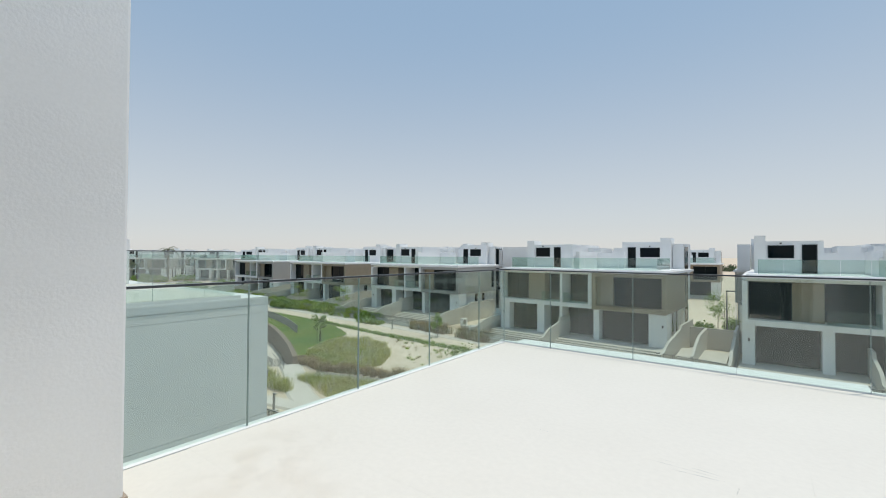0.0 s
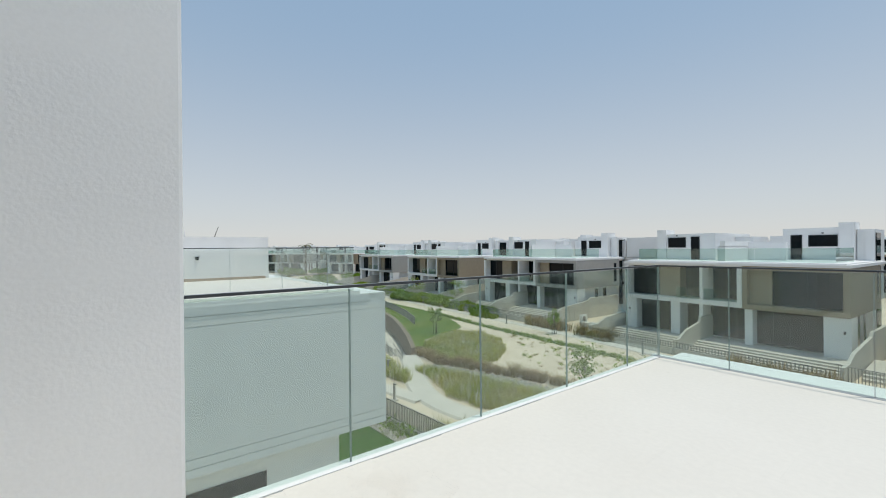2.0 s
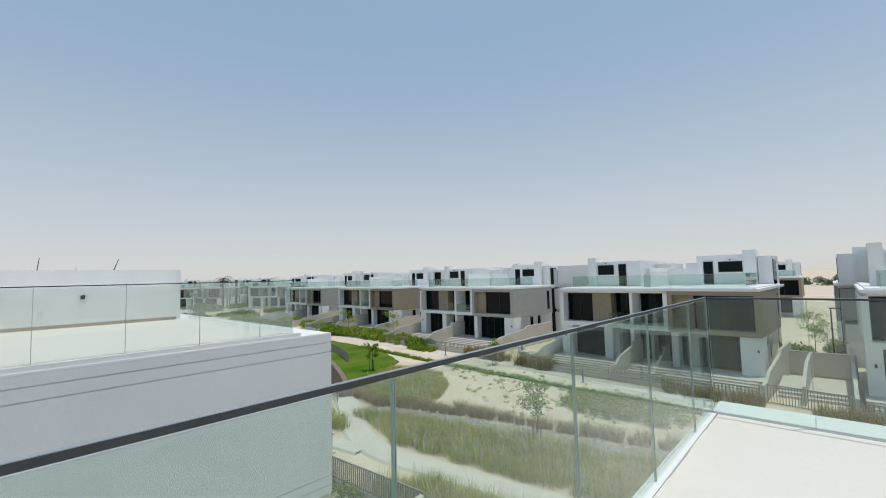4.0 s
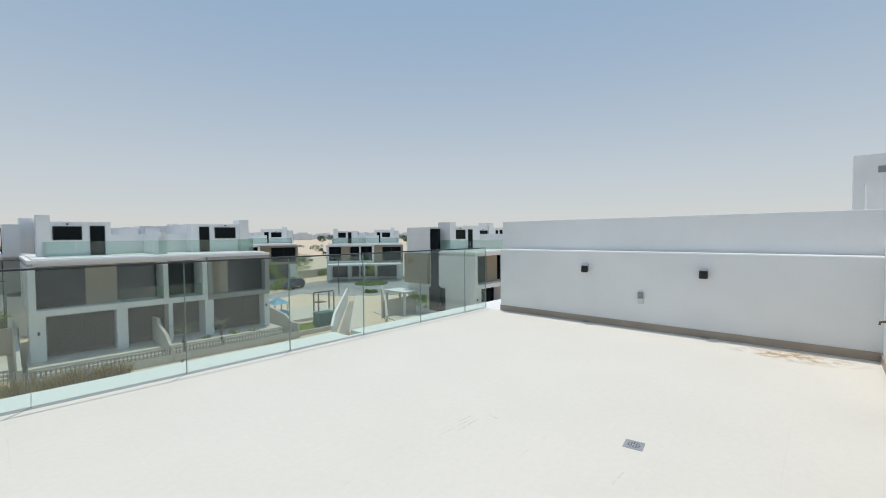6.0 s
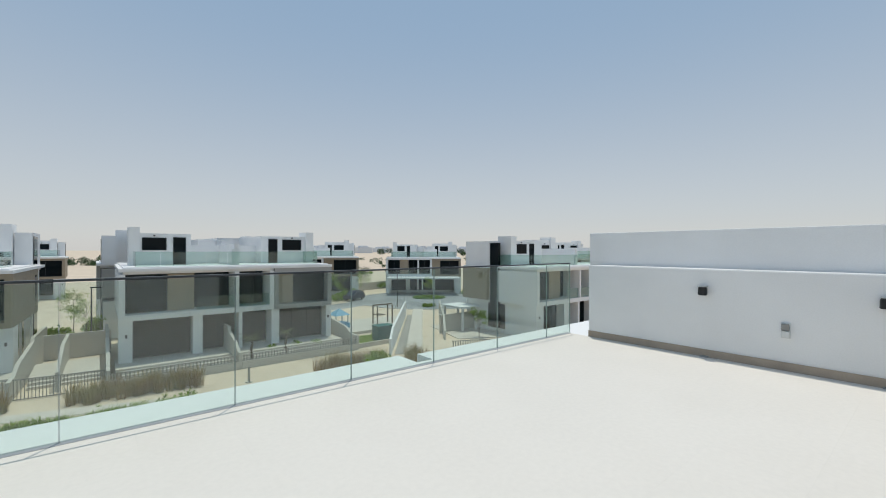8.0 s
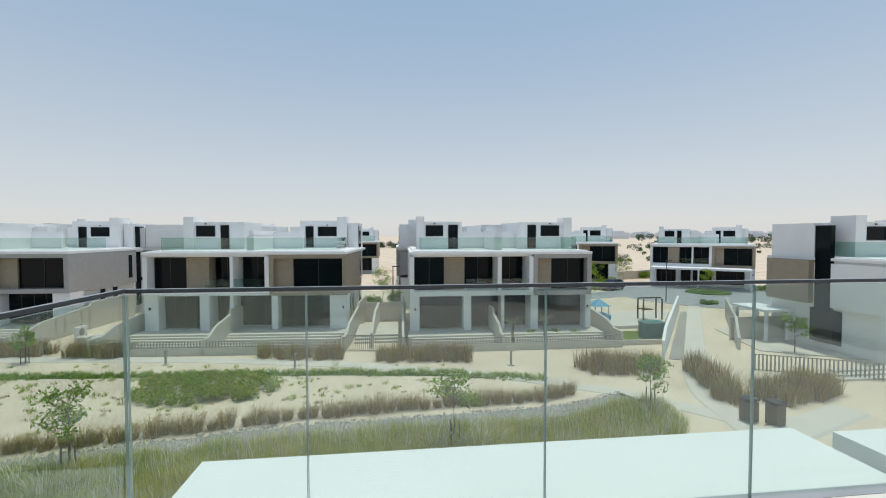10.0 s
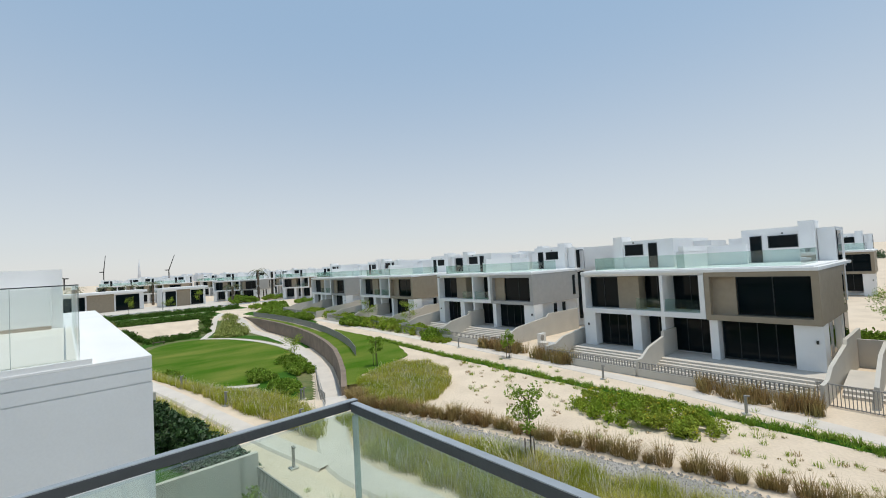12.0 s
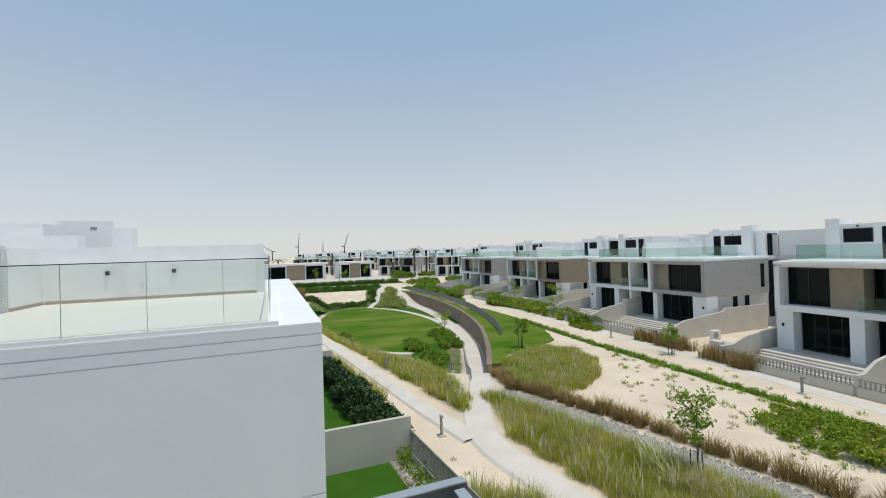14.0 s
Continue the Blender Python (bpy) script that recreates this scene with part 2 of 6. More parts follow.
# ---- mesh helpers ----
def link_mesh(name, mesh, mat, parent=None, label=""):
    if mat:
        mesh.materials.append(mat)
    ob = new(name, mesh)
    if parent is not None:
        ob.parent = parent
    if label:
        ob["label"] = label
    return ob


BOXF = [(0, 3, 2, 1), (4, 5, 6, 7), (0, 1, 5, 4), (1, 2, 6, 5), (2, 3, 7, 6), (3, 0, 4, 7)]


def boxes(name, spans, mat, parent=None, label="", bevel=0.0):
    """One mesh of boxes (x0, x1, y0, y1, z0, z1)."""
    v, f = [], []
    for x0, x1, y0, y1, z0, z1 in spans:
        k = len(v)
        v += [(x0, y0, z0), (x1, y0, z0), (x1, y1, z0), (x0, y1, z0), (x0, y0, z1), (x1, y0, z1), (x1, y1, z1), (x0, y1, z1)]
        f += [tuple(k + i for i in q) for q in BOXF]
    me = bpy.data.meshes.new(name)
    me.from_pydata(v, [], f)
    if bevel:
        bm = bmesh.new()
        bm.from_mesh(me)
        bmesh.ops.bevel(bm, geom=bm.edges[:], offset=bevel, segments=2, affect='EDGES', profile=0.6)
        bm.to_mesh(me)
        bm.free()
    return link_mesh(name, me, mat, parent, label)


def mesh_of(name, v, f, mat, parent=None, label=""):
    me = bpy.data.meshes.new(name)
    me.from_pydata([tuple(map(float, p)) for p in v], [], f)
    return link_mesh(name, me, mat, parent, label)


def part(name, bm, mat, parent, label=""):
    me = bpy.data.meshes.new(name)
    bm.to_mesh(me)
    bm.free()
    return link_mesh(name, me, mat, parent, label)


def tube(name, points, radii, mat, parent=None, label="", sides=10):
    """A round, tapered tube through the points."""
    v, f = [], []
    pts = [Vector(p) for p in points]
    for i, p in enumerate(pts):
        d = (pts[min(i + 1, len(pts) - 1)] - pts[max(i - 1, 0)]).normalized()
        q = d.to_track_quat('Z', 'Y')
        for s in range(sides):
            a = 2 * math.pi * s / sides
            v.append(p + q @ Vector((math.cos(a), math.sin(a), 0)) * radii[i])
    for i in range(len(pts) - 1):
        for s in range(sides):
            a, b = i * sides + s, i * sides + (s + 1) % sides
            f.append((a, b, b + sides, a + sides))
    f.append(tuple(range(sides))[::-1])
    f.append(tuple((len(pts) - 1) * sides + s for s in range(sides)))
    ob = mesh_of(name, v, f, mat, parent, label)
    for poly in ob.data.polygons[:-2]:
        poly.use_smooth = True
    return ob


def empty(name, m, label, category, group="", kind=""):
    ob = new(name)
    ob.matrix_world = m
    return tagged(ob, label, category, group, kind)


# ---- ground shape ----
GZ = -7.45
WALL_LINE = [(-28.5, 15.2), (-33, 17.6), (-38, 19.9), (-43, 22.0), (-49, 23.9), (-56, 25.6), (-64, 27.0), (-74, 28.0), (-84, 28.4), (-95, 28.0)]


def wall_y(x):
    return float(np.interp(x, [p[0] for p in WALL_LINE[::-1]], [p[1] for p in WALL_LINE[::-1]]))


def smooth(a, b, x):
    t = min(max((x - a) / (b - a), 0), 1)
    return t * t * (3 - 2 * t)


def ground_z(x, y):
    """The height of the ground: level, with a sunken round lawn held by a curved wall."""
    if y > wall_y(x) + 1.0 and -100 < x:
        return GZ
    b = 17.0 if y > 16 else 11.0
    r = math.hypot((x + 64) / 35, (y - 16) / b)
    return GZ - 1.9 * (1 - smooth(0.86, 1.12, r))


def strip(name, line, width, mat, lift=0.03, parent=None, label="", kind="structure", step=1.0, level=None):
    """A path along the line, draped on the ground, with a real edge."""
    pts = []
    for (x0, y0), (x1, y1) in zip(line, line[1:]):
        k = max(1, int(math.hypot(x1 - x0, y1 - y0) / step))
        pts += [(x0 + (x1 - x0) * i / k, y0 + (y1 - y0) * i / k) for i in range(k)]
    pts.append(line[-1])
    for _ in range(3):
        pts = [pts[0]] + [((a[0] + 2 * b[0] + c[0]) / 4, (a[1] + 2 * b[1] + c[1]) / 4) for a, b, c in zip(pts, pts[1:], pts[2:])] + [pts[-1]]
    v, f = [], []
    n = 6
    for i, (x, y) in enumerate(pts):
        a, b = pts[max(i - 1, 0)], pts[min(i + 1, len(pts) - 1)]
        dx, dy = b[0] - a[0], b[1] - a[1]
        s = math.hypot(dx, dy) or 1
        w = width(i / (len(pts) - 1)) if callable(width) else width
        for j in range(n + 1):
            o = (j / n - 0.5) * w
            px, py = x - dy / s * o, y + dx / s * o
            drop = 0.25 if j in (0, n) else 0
            base = level if level is not None else max(ground_z(px, py), ground_z(x, y) if j in (0, n) else -99)
            v.append((px, py, base + lift - drop))
    for i in range(len(pts) - 1):
        for j in range(n):
            a = i * (n + 1) + j
            f.append((a, a + n + 1, a + n + 2, a + 1))
    ob = mesh_of(name, v, f, mat, parent)
    return tagged(ob, label, name.split("_")[-1], kind=kind)


def patch(name, outline, mat, z=GZ + 0.03, label="", kind="structure", wob=0.0, seed=1):
    """A flat area with an uneven outline and a real edge."""
    rng = random.Random(seed)
    pts = []
    for (x0, y0), (x1, y1) in zip(outline, outline[1:] + outline[:1]):
        k = max(1, int(math.hypot(x1 - x0, y1 - y0) / 0.8))
        for i in range(k):
            pts.append((x0 + (x1 - x0) * i / k + rng.uniform(-wob, wob), y0 + (y1 - y0) * i / k + rng.uniform(-wob, wob)))
    n = len(pts)
    v = [(x, y, z) for x, y in pts] + [(x, y, z - 0.3) for x, y in pts]
    f = [tuple(range(n))] + [(i, i + n, (i + 1) % n + n, (i + 1) % n) for i in range(n)]
    ob = mesh_of(name, v, f, mat)
    bm = bmesh.new()
    bm.from_mesh(ob.data)
    bmesh.ops.recalc_face_normals(bm, faces=bm.faces[:])
    bm.to_mesh(ob.data)
    bm.free()
    return tagged(ob, label, name.split("_")[-1], kind=kind)


def lattice_z(x, y):
    """The height of the ground sheet itself, between its one-metre corners."""
    i, j = math.floor(x), math.floor(y)
    u, w = x - i, y - j
    return (ground_z(i, j) * (1 - u) + ground_z(i + 1, j) * u) * (1 - w) + (ground_z(i, j + 1) * (1 - u) + ground_z(i + 1, j + 1) * u) * w


def drape(name, test, x0, x1, y0, y1, mat, lift, label, cell=0.34):
    """A planted sheet that follows the ground wherever test(x, y) holds."""
    v, f, ids = [], [], {}
    for i in range(int((x1 - x0) / cell)):
        for j in range(int((y1 - y0) / cell)):
            if test(x0 + (i + 0.5) * cell, y0 + (j + 0.5) * cell):
                q = []
                for a, b in ((0, 0), (1, 0), (1, 1), (0, 1)):
                    k = (i + a, j + b)
                    if k not in ids:
                        ids[k] = len(v)
                        px, py = x0 + k[0] * cell, y0 + k[1] * cell
                        v.append((px, py, lattice_z(px, py) + lift))
                    q.append(ids[k])
                f.append(tuple(q))
    return tagged(mesh_of(name, v, f, mat), label, "planting", kind="structure")


def inside(x, y, poly):
    c = False
    for (x0, y0), (x1, y1) in zip(poly, poly[1:] + poly[:1]):
        if (y0 > y) != (y1 > y) and x < (x1 - x0) * (y - y0) / (y1 - y0) + x0:
            c = not c
    return c


# ---- foliage ----
def blades(name, spots, per, height, spread, width, mat, lean=0.45, label="", category="grass", kind="stuff", parent=None, seed=3):
    """Tufts of bent blades at the spots (x, y, z, size)."""
    rng = np.random.default_rng(seed)
    k = len(spots) * per
    sp = np.repeat(np.array(spots, float), per, axis=0)
    ang = rng.uniform(0, 2 * np.pi, k)
    rad = spread * np.sqrt(rng.uniform(0, 1, k)) * sp[:, 3]
    bx, by = sp[:, 0] + rad * np.cos(ang), sp[:, 1] + rad * np.sin(ang)
    a2 = ang + rng.normal(0, 0.7, k)
    h = height * sp[:, 3] * rng.uniform(0.55, 1.1, k)
    ln = h * lean * rng.uniform(0.2, 1.3, k)
    wd = width * rng.uniform(0.6, 1.3, k)
    tx, ty = -np.sin(a2), np.cos(a2)
    dx, dy = np.cos(a2), np.sin(a2)
    v = np.empty((k, 5, 3))
    for j, (s, hz, ll) in enumerate(((-1, 0, 0), (1, 0, 0), (-0.7, 0.6, 0.35), (0.7, 0.6, 0.35), (0, 1, 1))):
        v[:, j, 0] = bx + tx * wd * s + dx * ln * ll
        v[:, j, 1] = by + ty * wd * s + dy * ln * ll
        v[:, j, 2] = sp[:, 2] - 0.03 + h * hz
    idx = np.arange(k)[:, None] * 5
    tri = np.concatenate([idx + [0, 1, 3], idx + [0, 3, 2], idx + [2, 3, 4]])
    me = bpy.data.meshes.new(name)
    me.from_pydata(v.reshape(-1, 3).tolist(), [], tri.tolist())
    ob = link_mesh(name, me, mat, parent)
    return ob if parent is not None else tagged(ob, label, category, kind=kind)


def leaves(name, centres, per, radius, size, mat, parent=None, flat=0.8, seed=5, label=""):
    """Clumps of small leaves round the centres (x, y, z, size)."""
    rng = np.random.default_rng(seed)
    k = len(centres) * per
    c = np.repeat(np.array(centres, float), per, axis=0)
    d = rng.normal(0, 1, (k, 3))
    d /= np.linalg.norm(d, axis=1)[:, None]
    r = radius * c[:, 3] * rng.uniform(0.25, 1, k) ** 0.6
    p = c[:, :3] + d * r[:, None] * [1, 1, flat]
    a = rng.normal(0, 1, (k, 3)) + d * 0.5
    a /= np.linalg.norm(a, axis=1)[:, None]
    b = np.cross(a, rng.normal(0, 1, (k, 3)))
    b /= np.linalg.norm(b, axis=1)[:, None]
    s = size * rng.uniform(0.6, 1.4, k)[:, None]
    v = np.stack([p - a * s, p + b * s * 0.45, p + a * s, p - b * s * 0.45], 1)
    me = bpy.data.meshes.new(name)
    me.from_pydata(v.reshape(-1, 3).tolist(), [], (np.arange(k)[:, None] * 4 + [0, 1, 2, 3]).tolist())
    return link_mesh(name, me, mat, parent, label)


def scatter(poly, per_m2, seed=1, size=(0.7, 1.2)):
    rng = random.Random(seed)
    xs, ys = [p[0] for p in poly], [p[1] for p in poly]
    out = []
    for _ in range(int(per_m2 * (max(xs) - min(xs)) * (max(ys) - min(ys)))):
        x, y = rng.uniform(min(xs), max(xs)), rng.uniform(min(ys), max(ys))
        if inside(x, y, poly):
            out.append((x, y, ground_z(x, y), rng.uniform(*size)))
    return out


# ---- ground, paths, park ----
def build_ground():
    xs = sorted(set([-2600, -1200, -600, -350, -220, -160, -130] + [-112 + i for i in range(90)] + list(range(-22, 80, 6)) + [120, 200, 350, 700, 1300, 2600]))
    ys = sorted(set([-2600, -900, -300, -120, -60, -30, -12] + [-4 + i for i in range(40)] + list(range(36, 90, 8)) + [130, 220, 400, 800, 1500, 3200]))
    v = [(x, y, ground_z(x, y)) for y in ys for x in xs]
    n = len(xs)
    f = [(j * n + i, j * n + i + 1, (j + 1) * n + i + 1, (j + 1) * n + i) for j in range(len(ys) - 1) for i in range(n - 1)]
    tagged(mesh_of("ground", v, f, SAND), "pale dry desert sand with sparse weeds", "ground", kind="structure")


build_ground()
MAIN = [(24, 16.5), (17, 14.0), (11, 11.8), (3, 10.9), (-6, 10.2), (-12, 9.4), (-17, 8.7), (-20.5, 10.0), (-24, 12.2), (-29, 14.6), (-35, 17.3), (-42, 20.2), (-50, 22.6), (-58, 24.3), (-66, 25.5), (-76, 26.3), (-90, 26.6), (-110, 27.4)]
strip("park_path", MAIN, 2.1, PATHC, 0.10, label="pale concrete footpath curving down into the sunken lawn")
strip("side_path", [(-17.5, 8.4), (-22, 7.6), (-30, 6.6), (-38, 5.6), (-46, 4.4), (-60, 2.6), (-85, 2.0)], 1.5, PATHC, 0.11, label="narrow pale concrete footpath beside tall grass")
strip("upper_walk", [(-105, 38), (-72, 34.5), (-55, 33.0), (-44, 32.2), (-32, 31.6), (-20, 30.2), (-12, 29.2), (-2, 27.0), (8, 23.6), (14, 20.0), (18, 15.5)], 1.7, PATHC, 0.04, label="pale concrete walk along the villa plots")
strip("cross_path", [(17, 14), (18.1, 19), (20.2, 22.5), (27.6, 32.3), (34.4, 41.3), (38, 46)], 2.0, PATHC, 0.06, label="pale concrete path climbing between two plots")
patch("sunken_lawn", [(-63.5 + 20.5 * math.cos(a), 14.6 + 8.2 * math.sin(a)) for a in [i * math.pi / 36 for i in range(72)]], LAWN, GZ - 1.84, "bright green mown oval lawn", wob=0.05)
strip("lawn_edge", [(-63.5 + 21.2 * math.cos(a), 14.6 + 8.9 * math.sin(a)) for a in [i * math.pi / 24 for i in range(-18, 22)]], 1.1, PATHC, 0.085, label="pale concrete edge walk round the oval lawn")
ARC = [i * math.pi / 24 for i in range(10, 36)]
strip("oval_border", [(-63.5 + 24.2 * math.cos(a), 14.6 + 11.0 * math.sin(a)) for a in ARC], 3.2, LAWN_DK, 0.065, label="green planted border round the oval lawn")
BEDS = material("planted_garden_bed", (0.075, 0.12, 0.022), 0.95, vary=0.14, scale=0.5, fine=4, bump=0.8, bdist=0.08, tint=(0.19, 0.18, 0.07))


def in_garden(x, y):
    b = 17.0 if y > 16 else 11.0
    return math.hypot((x + 64) / 35, (y - 16) / b) < 1.06 and y < wall_y(x) - 2.8 and math.hypot((x + 63.5) / 20.3, (y - 14.6) / 8.0) > 1 and y > 5.2 + 0.11 * (-42 - x) * (x > -42)


drape("garden_bed", in_garden, -101, -28, 3, 28, BEDS, 0.03, "green and dry planting on the slopes of the sunken garden")
drape("island_lawn", lambda x, y: inside(x, y, [(-47, 15.2), (-41, 12.9), (-35, 12.9), (-33.8, 13.6), (-38, 15.6), (-44.5, 18.0)]), -48, -33, 12, 19, LAWN_DK, 0.10, "dark green lawn beside the sloping path")
drape("sand_bed", lambda x, y: inside(x, y, [(-91.5, 6.5), (-91.8, 18.5), (-102.5, 21), (-105, 7)]), -106, -91, 6, 22, SAND, 0.10, "pale sand play area on the garden slope")
LAWN_R = [(-30.5, 17.4), (-36, 20.0), (-42, 22.8), (-50, 25.6), (-58, 27.6), (-58, 30.0), (-47, 29.4), (-38, 27.4), (-33.5, 25.2), (-31.5, 21)]
patch("upper_lawn", LAWN_R, LAWN, GZ + 0.05, "green lawn above the curved retaining wall", wob=0.12)
patch("walk_lawn", [(-66, 31.0), (-104, 30.2), (-108, 33.5), (-100, 36.4), (-72, 33.4)], LAWN_DK, GZ + 0.03, "green planted verge beside the upper walk", wob=0.2)
patch("far_verge", [(-125, -8), (-139, -6), (-136, 38), (-122, 37)], LAWN_DK, GZ + 0.035, "green verge before the far road", wob=0.2)
patch("far_forecourt", [(-150, -8), (-176, -8), (-176, 42), (-146, 42)], PLOTC, GZ + 0.03, "pale paved forecourt of the pavilions", wob=0)
patch("villa_verge", [(-46, 34.4), (-60, 36.2), (-92, 39.4), (-118, 42), (-118, 45), (-92, 44), (-60, 40.2), (-46, 38.6)], LAWN_DK, GZ + 0.03, "green planted verge before the villas", wob=0.2)
strip("wall_top_grass", [(x, y + 0.9) for x, y in WALL_LINE], 1.7, LAWN, 0.07, label="strip of grass behind the retaining wall", level=GZ)
GRAVEL_LINE = [(-23.0, 12.9), (-17.2, 14.6), (-12.5, 15.6), (-4, 17.2), (4, 17.6), (10, 18.0), (14, 19.4)]
strip("gravel_bed", GRAVEL_LINE, 1.75, GRAVEL, 0.04, label="band of loose grey gravel between grasses")


def gravel_stones():
    rng = np.random.default_rng(4)
    v, f = [], []
    for (x0, y0), (x1, y1) in zip(GRAVEL_LINE, GRAVEL_LINE[1:]):
        for _ in range(int(math.hypot(x1 - x0, y1 - y0) * 110)):
            t, o = rng.uniform(), rng.uniform(-0.85, 0.85)
            d = math.hypot(x1 - x0, y1 - y0)
            x, y = x0 + (x1 - x0) * t - (y1 - y0) / d * o, y0 + (y1 - y0) * t + (x1 - x0) / d * o
            s, k = rng.uniform(0.03, 0.075), len(v)
            a = rng.uniform(0, 6)
            v += [(x + s * math.cos(a + q), y + s * math.sin(a + q), GZ + 0.03) for q in (0, 1.6, 3.1, 4.7)] + [(x, y, GZ + 0.05 + s * 0.7)]
            f += [(k, k + 1, k + 4), (k + 1, k + 2, k + 4), (k + 2, k + 3, k + 4), (k + 3, k, k + 4)]
    tagged(mesh_of("gravel_stones", v, f, STONE), "loose grey gravel stones", "gravel", kind="stuff")


gravel_stones()


def retaining_wall():
    v, f = [], []
    pts = []
    for (x0, y0), (x1, y1) in zip(WALL_LINE, WALL_LINE[1:]):
        pts += [(x0 + (x1 - x0) * i / 6, y0 + (y1 - y0) * i / 6) for i in range(6)]
    pts.append(WALL_LINE[-1])
    for i, (x, y) in enumerate(pts):
        a, b = pts[max(i - 1, 0)], pts[min(i + 1, len(pts) - 1)]
        dx, dy = b[0] - a[0], b[1] - a[1]
        s = math.hypot(dx, dy)
        nx, ny = dy / s * 0.22, -dx / s * 0.22
        top = GZ + 0.10 + 0.08 * min(i / 10, 1)
        v += [(x - nx, y - ny, GZ - 2.3), (x + nx, y + ny, GZ - 2.3), (x + nx, y + ny, top), (x - nx, y - ny, top)]
    for i in range(len(pts) - 1):
        for j in range(4):
            a, b = i * 4 + j, i * 4 + (j + 1) % 4
            f.append((a, b, b + 4, a + 4))
    f += [(3, 2, 1, 0), tuple(len(v) - 4 + j for j in range(4))]
    tagged(mesh_of("retaining_wall", v, f, RETAIN), "curved brown stone retaining wall beside the sunken lawn", "wall", kind="structure")


retaining_wall()


def picket_fence(name, line, height, mat, label, gap=0.13, base=0.0, zoff=0.0, bar=0.035):
    """A slatted fence: rails, and posts, on an optional low wall."""
    th = empty(name, pose(line[0][0], line[0][1], ground_z(*line[0]) + zoff), label, "fence")
    inv = Vector((line[0][0], line[0][1], ground_z(*line[0]) + zoff))
    slats, rails, walls = [], [], []
    v, f, rv, rf, wv, wf = [], [], [], [], [], []

    def bar_box(vv, ff, p, d, w, t, z0, z1):
        n = Vector((-d.y, d.x, 0))
        k = len(vv)
        for z in (z0, z1):
            vv += [p - d * w - n * t + Vector((0, 0, z)), p + d * w - n * t + Vector((0, 0, z)), p + d * w + n * t + Vector((0, 0, z)), p - d * w + n * t + Vector((0, 0, z))]
        ff += [tuple(k + i for i in q) for q in BOXF]

    for (x0, y0), (x1, y1) in zip(line, line[1:]):
        a, b = Vector((x0, y0, ground_z(x0, y0) + zoff)) - inv, Vector((x1, y1, ground_z(x1, y1) + zoff)) - inv
        d = b - a
        length = math.hypot(d.x, d.y)
        u = Vector((d.x, d.y, 0)) / length
        for i in range(int(length / gap)):
            bar_box(v, f, a + d * ((i + 0.5) * gap / length), u, bar / 2, 0.02, base + 0.02, height)
        m = (a + b) / 2
        for z in (base + 0.06, height - 0.03):
            rv, rf = [], []
            bar_box(rv, rf, m, u, length / 2, 0.025, z - 0.025, z + 0.025)
            mesh_of("rail", rv, rf, mat, th)
        if base:
            bar_box(wv, wf, m, u, length / 2, 0.09, -0.25, base)
    sl = mesh_of("slats", v, f, mat, th)
    sl["kind"] = "stuff"
    if base:
        mesh_of("low_wall", wv, wf, PLOTW, th)
    return th


picket_fence("wall_fence", [(x, y + 1.9) for x, y in WALL_LINE[2:]], 0.95, FENCE, "grey metal slat fence above the retaining wall", 0.16, bar=0.09)
picket_fence("path_railing", [(-25.5, 12.2), (-30, 14.0), (-36, 16.6), (-42, 19.2)], 0.9, FENCE, "grey metal railing beside the sloping path", 0.5)

# planting
BAND = [(-22.6, 11.6), (-20, 11.2), (-17, 10.2), (-12, 10.7), (-6, 11.5), (3, 12.2), (10, 13.3), (14.2, 15.2), (15.0, 18.2), (12.5, 18.2), (9.5, 16.6), (4, 16.6), (-4, 16.2), (-12.5, 14.7), (-17.2, 13.6), (-22, 12.2)]
blades("tall_grass", scatter(BAND, 15, 1), 95, 0.62, 0.34, 0.0065, GRASS, 0.6, "tall green ornamental grass in a long bed", "grass")
blades("grass_plumes", scatter(BAND, 6, 2), 9, 0.86, 0.28, 0.014, PLUME, 0.4, "pale seed heads above the tall grass", "grass")
NEAR = [(-14.2, 6.3), (-11.9, 8.2), (-6, 8.9), (2, 9.3), (2, 3.5), (-5, 3.4), (-9.8, 5.6), (-12.6, 5.9)]
blades("near_grass", scatter(NEAR, 14, 5), 85, 0.70, 0.32, 0.0065, GRASS, 0.6, "tall green grass beside the footpath", "grass")
blades("near_plumes", scatter(NEAR, 6, 6), 8, 0.95, 0.25, 0.016, PLUME, 0.4, "pale seed heads beside the footpath", "grass")
BANK = [(-20.8, 9.6), (-24, 8.9), (-30, 8.0), (-38, 7.0), (-46, 5.8), (-60, 4.2), (-60, 6.0), (-47, 8.2), (-40, 9.6), (-33, 10.6), (-26, 11.0), (-22.4, 10.6)]
blades("bank_grass", scatter(BANK, 12, 7), 50, 0.72, 0.30, 0.011, GRASS, 0.6, "green and straw-coloured grass on the bank", "grass")
blades("bank_plumes", scatter(BANK, 6, 8), 6, 0.9, 0.25, 0.016, PLUME, 0.45, "straw-coloured seed heads on the bank", "grass")
BANK2 = [(-24.5, 5.8), (-30, 5.3), (-36, 4.4), (-36, 2.8), (-30, 3.2), (-25, 4.6)]
blades("verge_grass", scatter(BANK2, 12, 9), 50, 0.8, 0.3, 0.011, GRASS, 0.6, "yellow-green grass beside the narrow path", "grass")
blades("verge_plumes", scatter(BANK2, 6, 19), 6, 0.95, 0.25, 0.016, PLUME, 0.45, "straw-coloured seed heads beside the narrow path", "grass")
MEADOW = [(-24.5, 14.2), (-28.8, 16.6), (-30.6, 19.6), (-31.5, 22.6), (-29, 24.0), (-25.5, 23.0), (-22.6, 20.6), (-20.8, 17.6), (-20.6, 16.0)]
